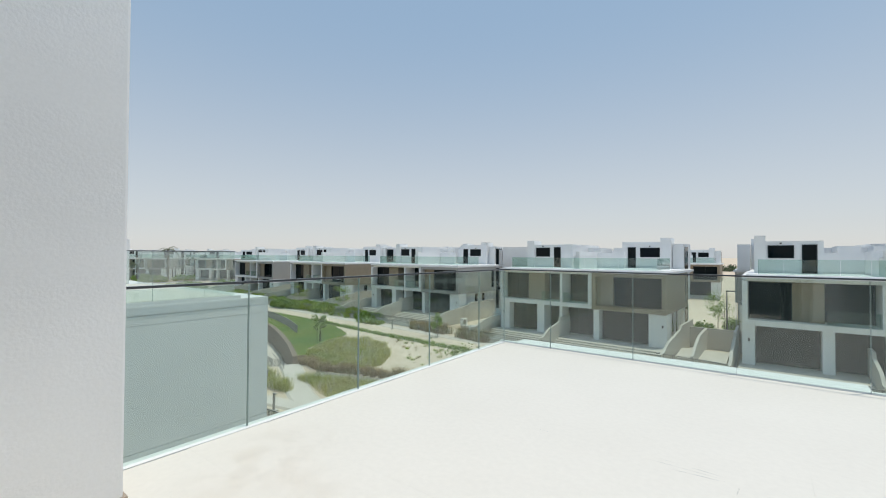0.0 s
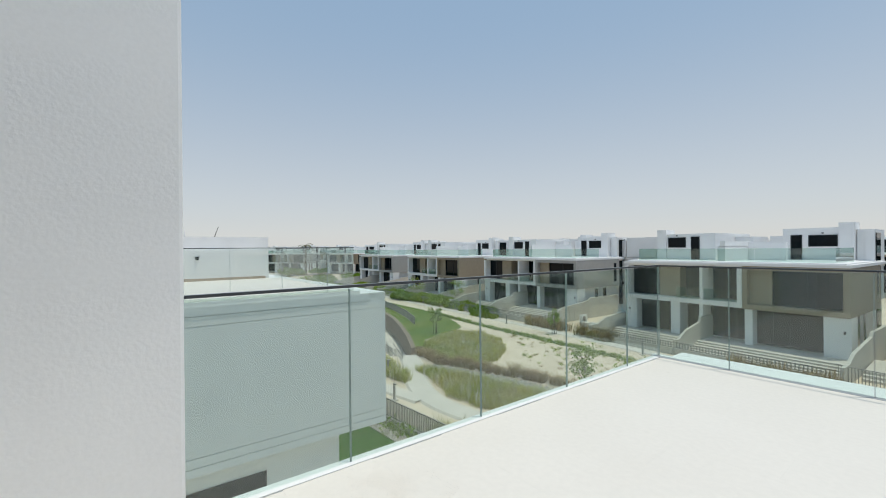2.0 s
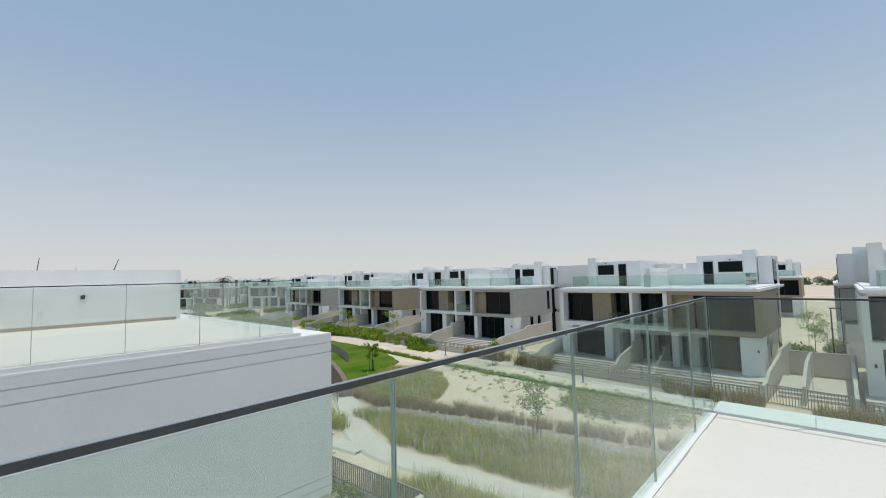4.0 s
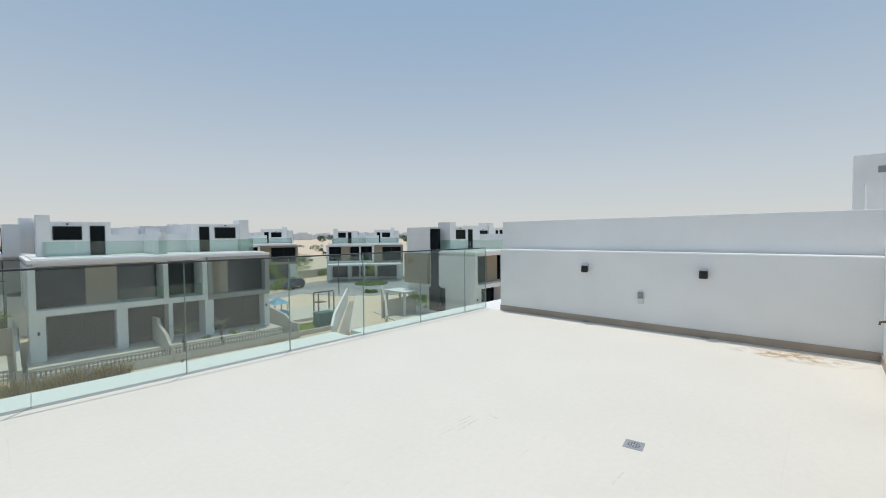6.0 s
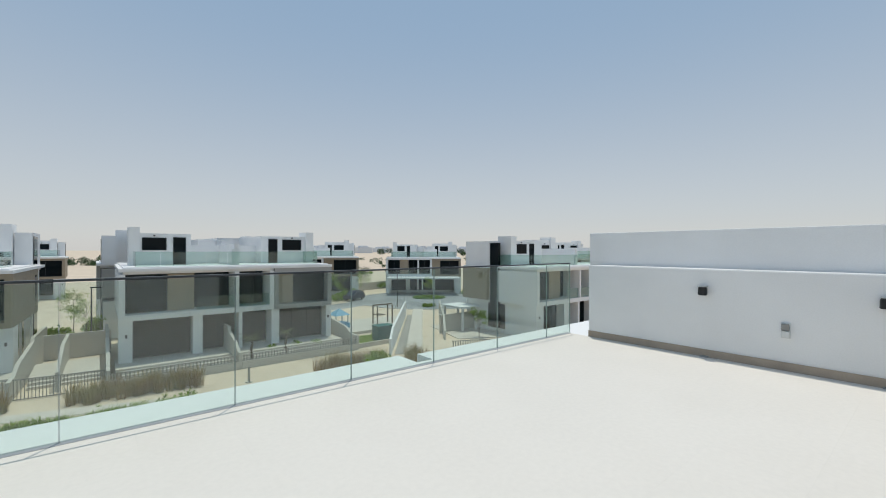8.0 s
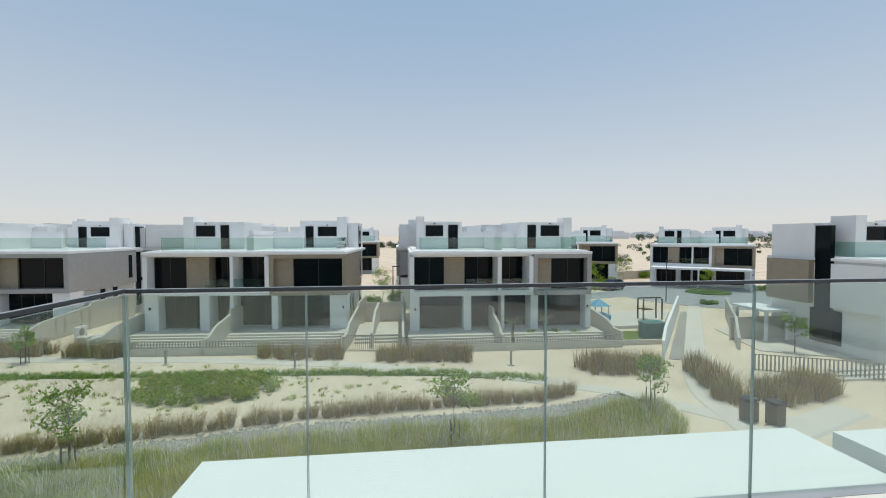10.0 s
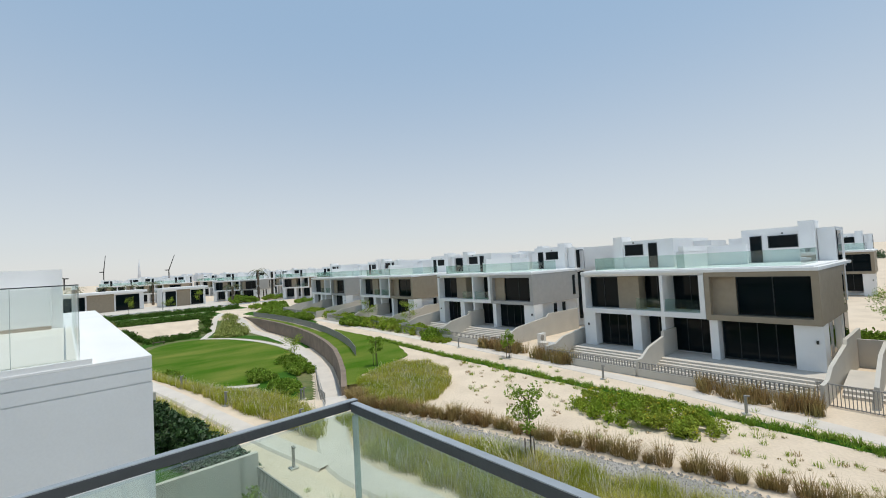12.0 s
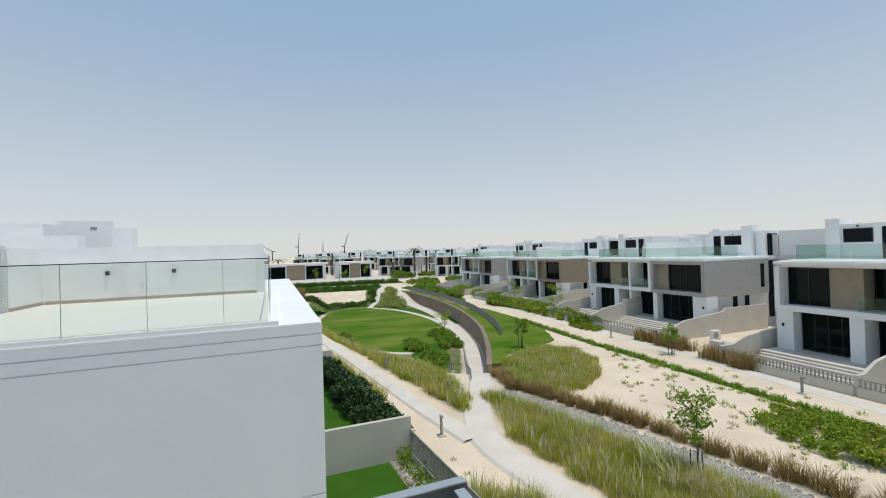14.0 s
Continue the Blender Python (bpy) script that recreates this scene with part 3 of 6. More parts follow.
blades("meadow_grass", scatter(MEADOW, 14, 10), 75, 0.52, 0.32, 0.008, GRASS, 0.55, "round bed of green meadow grass", "grass")
blades("meadow_plumes", scatter(MEADOW, 5, 11), 8, 0.64, 0.28, 0.018, PLUME, 0.4, "pale seed heads in the round bed", "grass")
REED_LINE = [(-26.5, 14.6), (-23.2, 13.9), (-18.5, 15.6), (-14.5, 16.7), (-9, 17.7), (-4, 18.6), (2, 19.2), (9, 19.6), (11.5, 20.6)]


def along(line, step, jitter, seed, size=(0.8, 1.2)):
    rng = random.Random(seed)
    out = []
    for (x0, y0), (x1, y1) in zip(line, line[1:]):
        k = max(1, int(math.hypot(x1 - x0, y1 - y0) / step))
        for i in range(k):
            x, y = x0 + (x1 - x0) * i / k + rng.uniform(-jitter, jitter), y0 + (y1 - y0) * i / k + rng.uniform(-jitter, jitter)
            out.append((x, y, ground_z(x, y), rng.uniform(*size)))
    return out


blades("reed_row", along(REED_LINE, 0.60, 0.14, 12, (0.7, 1.3)) + along([(x, y + 0.5) for x, y in REED_LINE[:4]], 0.7, 0.15, 13, (0.6, 1.25)), 250, 0.72, 0.27, 0.010, REED, 0.75, "row of dry brown tufted reeds beside the gravel", "reed")


def reed_block(x0, y0, x1, y1, depth, h, seed):
    d = math.hypot(x1 - x0, y1 - y0)
    n = (-(y1 - y0) / d * depth, (x1 - x0) / d * depth)
    poly = [(x0, y0), (x1, y1), (x1 + n[0], y1 + n[1]), (x0 + n[0], y0 + n[1])]
    blades("reed_bed", scatter(poly, 7, seed), 60, h, 0.3, 0.016, REED, 0.45, "block of tall dry brown reeds before a plot fence", "reed", seed=seed)


for i, (x0, y0, x1, y1, dp, h) in enumerate([(-30.6, 31.9, -24.4, 31.3, 1.1, 1.15), (-22.6, 30.9, -18.2, 30.3, 1.1, 1.2), (-8.8, 28.9, -2.8, 28.1, 1.1, 1.2), (0.0, 27.3, 6.4, 26.6, 1.2, 1.25), (13.2, 23.2, 18.0, 22.6, 1.6, 1.3), (18.2, 18.0, 20.4, 24.0, -1.3, 1.3), (21.0, 17.0, 26, 18.5, 2.0, 1.2)]):
    reed_block(x0, y0, x1, y1, dp, h, 30 + i)

HEDGE_LINE = [(-45, 29.0), (-37, 27.9), (-29.5, 27.2), (-21.4, 26.7), (-14, 26.1), (-8, 25.7), (-2, 25.2), (5, 24.2), (10.6, 22.6)]
strip("groundcover_bed", HEDGE_LINE, 1.0, LAWN_DK, 0.03, label="dark soil and creeping green cover")
blades("groundcover", along(HEDGE_LINE, 0.14, 0.42, 14), 34, 0.30, 0.24, 0.022, LEAF, 0.9, "low strip of creeping green plants", "plants")


def sand_tufts():
    poly = [(-21, 21), (-16, 17.6), (-4, 19.6), (9, 20.4), (4, 23.4), (-8, 25), (-22, 26.5), (-29, 26.8), (-24, 23.4)]
    sp = scatter(poly, 0.55, 15, (0.3, 1.0)) + scatter([(-22, 5.2), (-13, 3), (-13, 7), (-20, 7)], 0.5, 16, (0.3, 0.8)) + scatter([(-30, 30.6), (6, 26), (4, 25), (-30, 29.4)], 0.35, 17, (0.3, 0.8))
    blades("desert_tufts", sp, 34, 0.34, 0.26, 0.012, SHRUB, 0.9, "sparse small green weeds on the sand", "weeds")
    blades("dry_tufts", scatter(poly, 0.5, 18, (0.3, 0.9)), 30, 0.26, 0.22, 0.011, REED, 0.9, "sparse small dry weeds on the sand", "weeds")


sand_tufts()


def shrub(name, x, y, rx, ry, h, mat, label, seed, n=46, leaf=0.11, z=None, per=110):
    rng = random.Random(seed)
    z = ground_z(x, y) if z is None else z
    th = empty(name, pose(x, y, z), label, "shrub")
    cs = []
    for _ in range(n):
        a, r = rng.uniform(0, 6.283), math.sqrt(rng.uniform(0, 1))
        k = 1 - 0.45 * r * r
        cs.append((rx * r * math.cos(a), ry * r * math.sin(a), h * k * rng.uniform(0.3, 0.85), rng.uniform(0.6, 1.2)))
    leaves("crown", cs, per, min(h * 0.45, 0.7), leaf, mat, th, seed=seed)
    for i in range(3):
        a = i * 2.1 + seed
        tube("stem", [(0, 0, -0.05), (0.3 * math.cos(a) * rx, 0.3 * math.sin(a) * ry, h * 0.5)], [0.03, 0.012], BARK, th, sides=5)
    return th


bush = shrub("flowering_shrub", -9.6, 22.8, 4.0, 1.9, 0.95, SHRUB, "wide low green shrub with yellow flowers on the sand", 3, 110, 0.085, per=150)
leaves("blossom", [(random.uniform(-3.4, 3.4), random.uniform(-1.5, 1.5), random.uniform(0.5, 0.95), 1) for _ in range(90)], 4, 0.14, 0.05, BLOOM, bush, label="small yellow blossoms")["kind"] = "stuff"
for i, (x, y, rx, ry, h) in enumerate([(-44, 34.3, 3.2, 1.5, 1.3), (-49.5, 34.8, 3.2, 1.6, 1.5), (-55, 35.2, 3, 1.6, 1.5), (-64, 36.2, 4, 1.7, 1.4), (-72, 37.2, 4, 1.8, 1.5), (-82, 38, 5, 2, 1.6), (-37, 31.9, 2.4, 0.8, 0.55)]):
    shrub("garden_shrub", x, y, rx, ry, h, SHRUB, "bright green leafy shrub along the walk", 50 + i, 50, 0.16, per=70)
for i, (x, y, rx, ry, h) in enumerate([(-45, 14.4, 3.0, 1.2, 1.0), (-39, 14.8, 2.6, 1.2, 0.9), (-49, 19.4, 2.5, 1.2, 1.2), (-44.5, 18.5, 2.2, 1.3, 1.1), (-52, 7.5, 1.6, 1.2, 1.2)]):
    shrub("bank_shrub", x, y, rx, ry, h, LEAF, "green shrub in the sunken garden", 70 + i, 40, 0.14, per=70)
for i, (x, y, rx, ry, h) in enumerate([(-147, 44, 3, 4, 2.2), (-152, 56, 4, 5, 2.0), (-158, 45, 4, 3, 2.4)]):
    shrub("park_shrub", x, y, rx, ry, h, LEAF, "green planting beyond the oval lawn", 80 + i, 60, 0.25, per=60)


def young_tree(x, y, h, seed, spread=0.9, mat=LEAF, stakes=True, name="young_tree", label="thin young tree with feathery leaves tied to stakes"):
    rng = random.Random(seed)
    z = ground_z(x, y)
    th = empty(name, pose(x, y, z), label, "tree", "young trees in the park")
    tr = [(0, 0, -0.1), (0.03, 0.02, h * 0.3), (0.0, 0.05, h * 0.6), (0.05, 0, h * 0.9)]
    tube("trunk", tr, [0.045, 0.038, 0.026, 0.01], BARK, th, sides=7)
    cs = []
    for i in range(11):
        z0 = h * rng.uniform(0.38, 0.85)
        a = rng.uniform(0, 6.283)
        r = spread * rng.uniform(0.5, 1.0) * (1.15 - 0.5 * z0 / h)
        tip = (r * math.cos(a), r * math.sin(a), z0 + h * rng.uniform(0.08, 0.2))
        tube("limb", [(0.02, 0.02, z0), (tip[0] * 0.5, tip[1] * 0.5, (z0 + tip[2]) / 2 + 0.08), tip], [0.018, 0.012, 0.005], BARK, th, sides=5)
        cs += [(*tip, rng.uniform(0.6, 1.1)), (tip[0] * 0.62, tip[1] * 0.62, (z0 + tip[2]) / 2 + 0.1, rng.uniform(0.5, 0.9))]
    leaves("crown", cs, 44, 0.42 * spread, 0.075, mat, th, seed=seed)
    if stakes:
        for i in range(3):
            a = i * 2.094
            tube("stake", [(0.25 * math.cos(a), 0.25 * math.sin(a), -0.1), (0.22 * math.cos(a), 0.22 * math.sin(a), 1.15)], [0.028, 0.028], BARK, th, sides=6)
    return th


young_tree(-10.8, 14.6, 3.5, 1, 1.0)
young_tree(3.6, 15.0, 3.3, 2, 1.1)
young_tree(14.0, 17.6, 2.8, 3, 0.9)
young_tree(-32.4, 20.6, 2.6, 4, 0.8)
young_tree(-24.5, 30.0, 2.4, 5, 0.8)
young_tree(30.8, 25.9, 3.0, 6, 1.0, stakes=False, label="slender young tree beside the plot wall")
for i, (x, y, h) in enumerate([(-46.5, 35.4, 4.0), (-60, 37, 3.6), (-50, 20.2, 3.0), (-137, 12, 5), (-139, 29, 5.5), (-137, 21, 4.5)]):
    young_tree(x, y, h, 20 + i, 1.6, SHRUB, False, "garden_tree", "leafy green garden tree")


def palm(x, y, h, seed, size=1.0, z=None, lift=0.0):
    rng = random.Random(seed)
    z = ground_z(x, y) if z is None else z
    th = empty("palm_tree", pose(x, y, z), "small palm with a rough trunk and drooping fronds", "tree", "palms")
    k = 9
    tube("trunk", [(0.05 * math.sin(i), 0.04 * i / k, h * i / k - (0.1 if i == 0 else 0)) for i in range(k + 1)], [0.2 * size - 0.05 * size * i / k + (0.02 if i % 2 else 0) for i in range(k + 1)], BARK, th, sides=9)
    for i in range(18):
        a = i * 2.4 + rng.uniform(-0.2, 0.2)
        up = rng.uniform(-0.1, 1.0) + lift
        ln = size * rng.uniform(1.0, 1.5)
        v, f = [], []
        for j in range(8):
            s = j / 7
            r = ln * s
            zz = h + up * ln * s - 0.85 * ln * s * s
            c = Vector((r * math.cos(a), r * math.sin(a), zz))
            sd = Vector((-math.sin(a), math.cos(a), 0))
            w = 0.30 * size * math.sin(math.pi * min(0.12 + s * 0.88, 1)) + 0.02
            for q in (-1, 1):
                b = len(v)
                v += [c, c + Vector((0.08 * math.cos(a), 0.08 * math.sin(a), 0)) * size, c + sd * q * w + Vector((0.14 * size * math.cos(a), 0.14 * size * math.sin(a), -0.12 * size * (1 + s)))]
                f.append((b, b + 1, b + 2))
            if j:
                b = len(v)
                v += [last + sd * 0.015, last - sd * 0.015, c - sd * 0.012, c + sd * 0.012]
                f.append((b, b + 1, b + 2, b + 3))
            last = c
        mesh_of("frond", v, f, PALMLEAF, th)
    return th


palm(10.5, 30.4, 1.75, 1, 0.62, GZ + 0.06, 0.7)
palm(13.1, 30.3, 2.0, 2, 0.5, GZ + 0.06, 0.5)
for i, (x, y, h) in enumerate([(-150, 49.3, 10.5), (-174.5, 67.6, 7), (-154, 67.7, 7.2), (-190, 2, 7.5), (-190, 10.5, 7.5), (-188, 17.5, 7.5), (-188, 24, 8), (-150, 41, 5.5)]):
    palm(x, y, h, 10 + i, 2.3)


def bollard(x, y):
    th = empty("bollard_light", pose(x, y, ground_z(x, y)), "slim grey metal bollard light on a square foot", "bollard", "path bollards")
    boxes("post", [(-0.06, 0.06, -0.05, 0.05, 0.0, 0.95)], FENCE, th, bevel=0.008)
    boxes("head", [(-0.07, 0.20, -0.055, 0.055, 0.95, 1.02)], FENCE, th, bevel=0.008)
    boxes("foot", [(-0.18, 0.18, -0.18, 0.18, -0.1, 0.07)], PLOTW, th)
    return th


b0 = bollard(-18.6, 7.2)
for x, y in [(-23.4, 9.6), (-31.4, 7.7), (-31.8, 30.6), (-14.5, 28.4), (9.0, 25.6), (-34.5, 14.6), (-30.8, 12.8), (-5.5, 26.6), (-40, 6.6)]:
    copy_thing(b0, pose(x, y, ground_z(x, y), 0, 0, random.uniform(0, 90)))


# ---- villas across the park ----
def window(parent, u0, u1, v, z0, z1, mull=0, name="window", face=1, deep=0.10):
    """A dark pane with frame and mullions, facing -y (face 1)."""
    p = boxes(name, [(u0, u1, v, v + 0.03, z0, z1)], PANE, parent)
    t = 0.06
    fr = [(u0, u0 + t, v - deep * 0.4, v, z0, z1), (u1 - t, u1, v - deep * 0.4, v, z0, z1), (u0 + t, u1 - t, v - deep * 0.4, v, z0, z0 + t), (u0 + t, u1 - t, v - deep * 0.4, v, z1 - t, z1)]
    for i in range(mull):
        c = u0 + (u1 - u0) * (i + 1) / (mull + 1)
        fr.append((c - 0.03, c + 0.03, v - deep * 0.4, v, z0 + t, z1 - t))
    boxes("window_frame", fr, DARKFRAME, p)
    return p


def villa(left, right, base, kind, group="villas across the park", layout="boxed"):
    """A semi-detached pair of flat-roofed villas; left and right are its front corners."""
    W = math.hypot(right[0] - left[0], right[1] - left[1])
    rot = math.degrees(math.atan2(right[1] - left[1], right[0] - left[0]))
    clad = {"tan": TAN, "grey": GREYCLAD, "white": FACADE}[kind]
    th = empty("villa", pose(left[0], left[1], base, 0, 0, rot), f"white flat-roofed pair of villas with {kind} box and roof terraces", "house", group)
    D = 10.6 if kind == "white" else 13.0
    s = W / 17.0

    def q(*a):
        return [x * s for x in a]

    # where piers, windows and panels stand along the front, for a front 17 m wide
    if layout == "open":
        piers = ((0.0, 0.85), (4.9, 5.6), (8.4, 8.7), (11.2, 11.9), (16.5, 17.0))
        doors = ((0.9, 4.85, 1.1, 2), (5.65, 8.35, 1.3, 1), (8.75, 11.15, 1.66, 1), (11.95, 16.45, 1.2, 2))
        upper = (3.2, 5.1, 8.05, 8.4, 11.4, 13.3)
    else:
        piers = ((0.0, 1.15), (4.55, 5.35), (7.05, 7.35), (10.55, 11.1), (15.5, 17.0))
        doors = ((1.2, 4.5, 1.1, 3), (5.4, 7.0, 1.66, 1), (7.4, 10.5, 1.66, 2), (11.15, 15.45, 1.0, 3))
        upper = (3.1, 5.0, 7.15, 7.4, 10.4, 12.3)
    u1, u2, u3, u4, u5, u6 = [u * s for u in upper]
    boxes("ground_floor", [(0.5, W - 0.5, 1.7, D, -1.0, 2.96)], FACADE, th)
    for a, b in piers:
        boxes("pier", [(a * s, b * s, 0.15, 1.72, -0.9, 2.96)], FACADE, th)
    for a, b, v, k in doors:
        window(th, a * s, b * s, v, 0.05, 2.9, k, "glazed_door")
    boxes("wall_lamp", [(0.4 * s, 0.4 * s + 0.12, 0.06, 0.15, 1.75, 1.98)], BLACK, th)
    boxes("wall_lamp", [(16.6 * s, 16.6 * s + 0.12, 0.06, 0.15, 1.75, 1.98)], BLACK, th)
    # upper floor: white frame and clad box
    e = u5
    boxes("floor_slab", [(0, e, 0, D - 0.4, 2.96, 3.38)], FACADE, th)
    boxes("upper_floor", [(0.36, W - 0.36, 2.2, D, 3.38, 6.25)], FACADE if kind != "grey" else GREYCLAD, th)
    boxes("frame_cheek", [(0, 0.36, 0, D - 1, 3.38, 6.3)], FACADE, th)
    boxes("frame_cheek", [(e - 0.36, e, 0, 2.25, 3.38, 6.3)], FACADE, th)
    boxes("frame_post", [(u3, u4, 0, 2.25, 3.38, 6.3)], FACADE, th)
    window(th, 0.4, u1, 1.05, 3.4, 6.22, 1)
    boxes("panel", [(u1, u2, 0.95, 2.2, 3.38, 6.25)], TAN, th, "tan cladding panel")
    window(th, u2 + 0.05, u3 - 0.03, 2.1, 3.4, 6.22, 1)
    window(th, u4 + 0.04, e - 0.4, 2.1, 3.4, 6.22, 1)
    for a, b in ((u2 + 0.05, u3 - 0.02), (u4 + 0.02, e - 0.38)):
        o = boxes("balcony_glass", [(a, b, 0.18, 0.195, 3.4, 4.4)], FARGLASS, th)
        o.visible_shadow = False
    x0 = e + 0.03
    boxes("box_floor", [(x0, W, 0.0, 9.5, 2.92, 3.32)], clad, th, f"{kind} cladding")
    boxes("box_roof", [(x0, W, 0.0, 9.5, 6.15, 6.5)], clad, th, f"{kind} cladding")
    boxes("box_side", [(W - 0.4, W, 0.0, 9.5, 3.32, 6.15)], clad, th, f"{kind} cladding")
    boxes("box_side", [(x0, x0 + 0.35, 0.0, 2.25, 3.32, 6.15)], clad, th, f"{kind} cladding")
    boxes("panel", [(x0 + 0.35, u6, 0.55, 2.2, 3.32, 6.15)], TAN, th, "tan cladding panel")
    window(th, u6, W - 0.42, 0.75, 3.34, 6.12, 1)
    # side slots
    for v0, v1, z0, z1 in ((8.2, 8.8, 3.5, 6.0), (4.6, 5.3, 0.1, 2.7), (6.4, 7.1, 0.1, 2.7)):
        xs = W + 0.004 if z0 > 3 else W - 0.496
        boxes("slot_window", [(xs - 0.05, xs, v0, v1, z0, z1)], PANE, th)
        xs = -0.004 if z0 > 3 else 0.496
        boxes("slot_window", [(xs, xs + 0.05, v0, v1, z0, z1)], PANE, th)
    boxes("stair_window", [(W - 0.35, W - 0.3, 10.0, 11.6, 0.2, 9.2)], PANE, th)
    boxes("stair_tower", [(15.55 * s, W - 0.351, 9.8, D + 0.3, 6.6, 9.5), (W - 0.9, W - 0.351, 9.6, 9.9, 0, 9.5)], FACADE, th)
    # roof
    boxes("roof_slab", [(-0.02, W + 0.02, -0.05, D, 6.5, 6.72), (0.25, W - 0.25, 0.3, D - 0.3, 6.3, 6.82)], FACADE, th)
    n = 9
    for i in range(n):
        a, b = 1.0 + (W - 2.0) * i / n, 1.0 + (W - 2.0) * (i + 1) / n - 0.02
        o = boxes("balustrade_pane", [(a, b, 1.0, 1.018, 6.8, 7.95)], FARGLASS, th)
        o.visible_shadow = False
    for x in (1.0, W - 1.0):
        for i in range(3):
            o = boxes("balustrade_pane", [(x - 0.009, x + 0.009, 1.02 + i * 1.75, 2.75 + i * 1.75, 6.8, 7.95)], FARGLASS, th)
            o.visible_shadow = False
    mid = 8.4 * s
    boxes("party_wall", [(mid - 0.3, mid + 0.3, 1.3, 7.5, 6.8, 8.15), (mid - 0.1, mid + 0.3, 1.3, 8, 8.1, 8.6)], FACADE, th)
    boxes("roof_screen", [(5.0 * s, mid - 0.3, 6.4, 6.8, 6.8, 8.5), (mid + 0.3, 11.6 * s, 6.4, 6.8, 6.8, 8.5)], FACADE, th)
    # penthouses: front depth, then chimney, block, window and door along the front
    if layout == "open":
        pents = ((4.6, 0.75, 1.55, 1.55, 5.4, 1.7, 3.5, 4.0, 5.0, 9.45, 9.92), (4.6, 16.1, 16.95, 11.6, 16.1, 13.7, 15.7, 12.3, 13.2, 9.4, 9.85))
    else:
        pents = ((4.6, 1.1, 2.0, 2.0, 6.6, 2.15, 3.9, 4.4, 5.2, 9.45, 9.92), (9.4, 14.5, 15.5, 10.5, 14.5, 12.4, 14.4, 11.1, 11.95, 9.75, 10.15))
    for v, c0, c1, b0, b1, w0, w1, d0, d1, zb, zc in pents:
        boxes("penthouse", [(b0 * s, b1 * s, v, D, 6.8, zb)], FACADE, th)
        boxes("chimney", [(c0 * s, c1 * s, v - 0.25, v + 1.6, 6.8, zc)], FACADE, th)
        window(th, w0 * s, w1 * s, v - 0.02, 8.05, 9.1, 0)
        window(th, d0 * s, d1 * s, v - 0.02, 6.85, 9.15, 0, "terrace_door")
        boxes("wall_lamp", [((w0 + w1) * s / 2 - 0.06, (w0 + w1) * s / 2 + 0.06, v - 0.1, v, 9.22, 9.32)], BLACK, th)
    boxes("far_block", [(6.7 * s, 8.2 * s, 9.0, D, 6.8, 9.1), (9.2 * s, 10.4 * s, 10.4, D, 6.8, 9.1)], FACADE, th)
    return th


VZ = villa((-94.4, 43.1), (-77.4, 42.5), -6.72, "grey")
VA = villa((-69.6, 41.45), (-52.6, 40.85), -6.72, "tan")
VB = villa((-45.55, 40.1), (-28.35, 39.5), -6.72, "grey")
VC = villa((-20.2, 36.15), (-3.05, 35.25), -6.72, "tan")
VD = villa((2.4, 33.3), (18.35, 33.1), -6.72, "grey", layout="open")
VE = villa((33.8, 21.0), (50.8, 20.8), -7.05, "white")
VF = villa((46.5, 68.5), (58.4, 59.0), -6.95, "tan", "villas round the turning circle")
G2 = "villas behind the first row"
for x, y, r, src in [(-212, 62, 12, VC), (-238, 58, 12, VB), (-270, 54, 12, VA), (-20.5, 63, 178, VC), (18.5, 62, 180, VB), (-45, 68, 177, VC), (-70, 72, 176, VB), (-146, 56, 35, VA), (-20, 96, 0, VC), (5, 94, 0, VB), (-46, 98, -2, VA), (-74, 104, -2, VC), (-102, 110, 0, VB), (-135, 72, 8, VC), (-160, 76, 8, VB), (-185, 66, 10, VA), (-132, 108, 4, VA), (-165, 112, 6, VC), (30, 100, 0, VC), (25.5, 77, -25, VC), (84, 66, -50, VC), (66, 40, -8, VB), (96, 38, 20, VC), (-170, 40, 40, VB), (-205, 20, 60, VC), (-200, 95, 8, VB), (-235, 50, 30, VC), (-230, 105, 8, VA), (-240, 10, 80, VB), (-205, -20, 80, VA), (-160, 140, 3, VC), (-200, 140, 3, VB), (-120, 142, 0, VC), (-240, 150, 3, VB), (-85, 138, 0, VB), (-50, 130, 0, VC)]:
    copy_thing(src, pose(x, y, -6.75 if y < 300 else -6, 0, 0, r))["group"] = G2


# ---- plots before the villas ----
def stepped_wall(name, x0, y0, x1, y1, zs, label, thick=0.2, mat=PLOTW):
    """An upright garden wall from one end to the other; its top steps through (share, height)."""
    d = Vector((x1 - x0, y1 - y0, 0))
    n = Vector((-d.y, d.x, 0)).normalized() * thick / 2
    v, f = [], []
    for t, h in zs:
        p = Vector((x0, y0, 0)) + d * t
        for sd in (-1, 1):
            v += [p + n * sd + Vector((0, 0, GZ - 0.2)), p + n * sd + Vector((0, 0, GZ + h))]
    k = len(zs)
    for i in range(k - 1):
        a, b = i * 4, i * 4 + 4
        f += [(a, b, b + 1, a + 1), (a + 3, b + 3, b + 2, a + 2), (a + 1, b + 1, b + 3, a + 3), (a, a + 2, b + 2, b)]
    f += [(0, 1, 3, 2), (4 * k - 4, 4 * k - 2, 4 * k - 1, 4 * k - 3)]
    return tagged(mesh_of(name, v, f, mat), label, "wall", kind="structure")


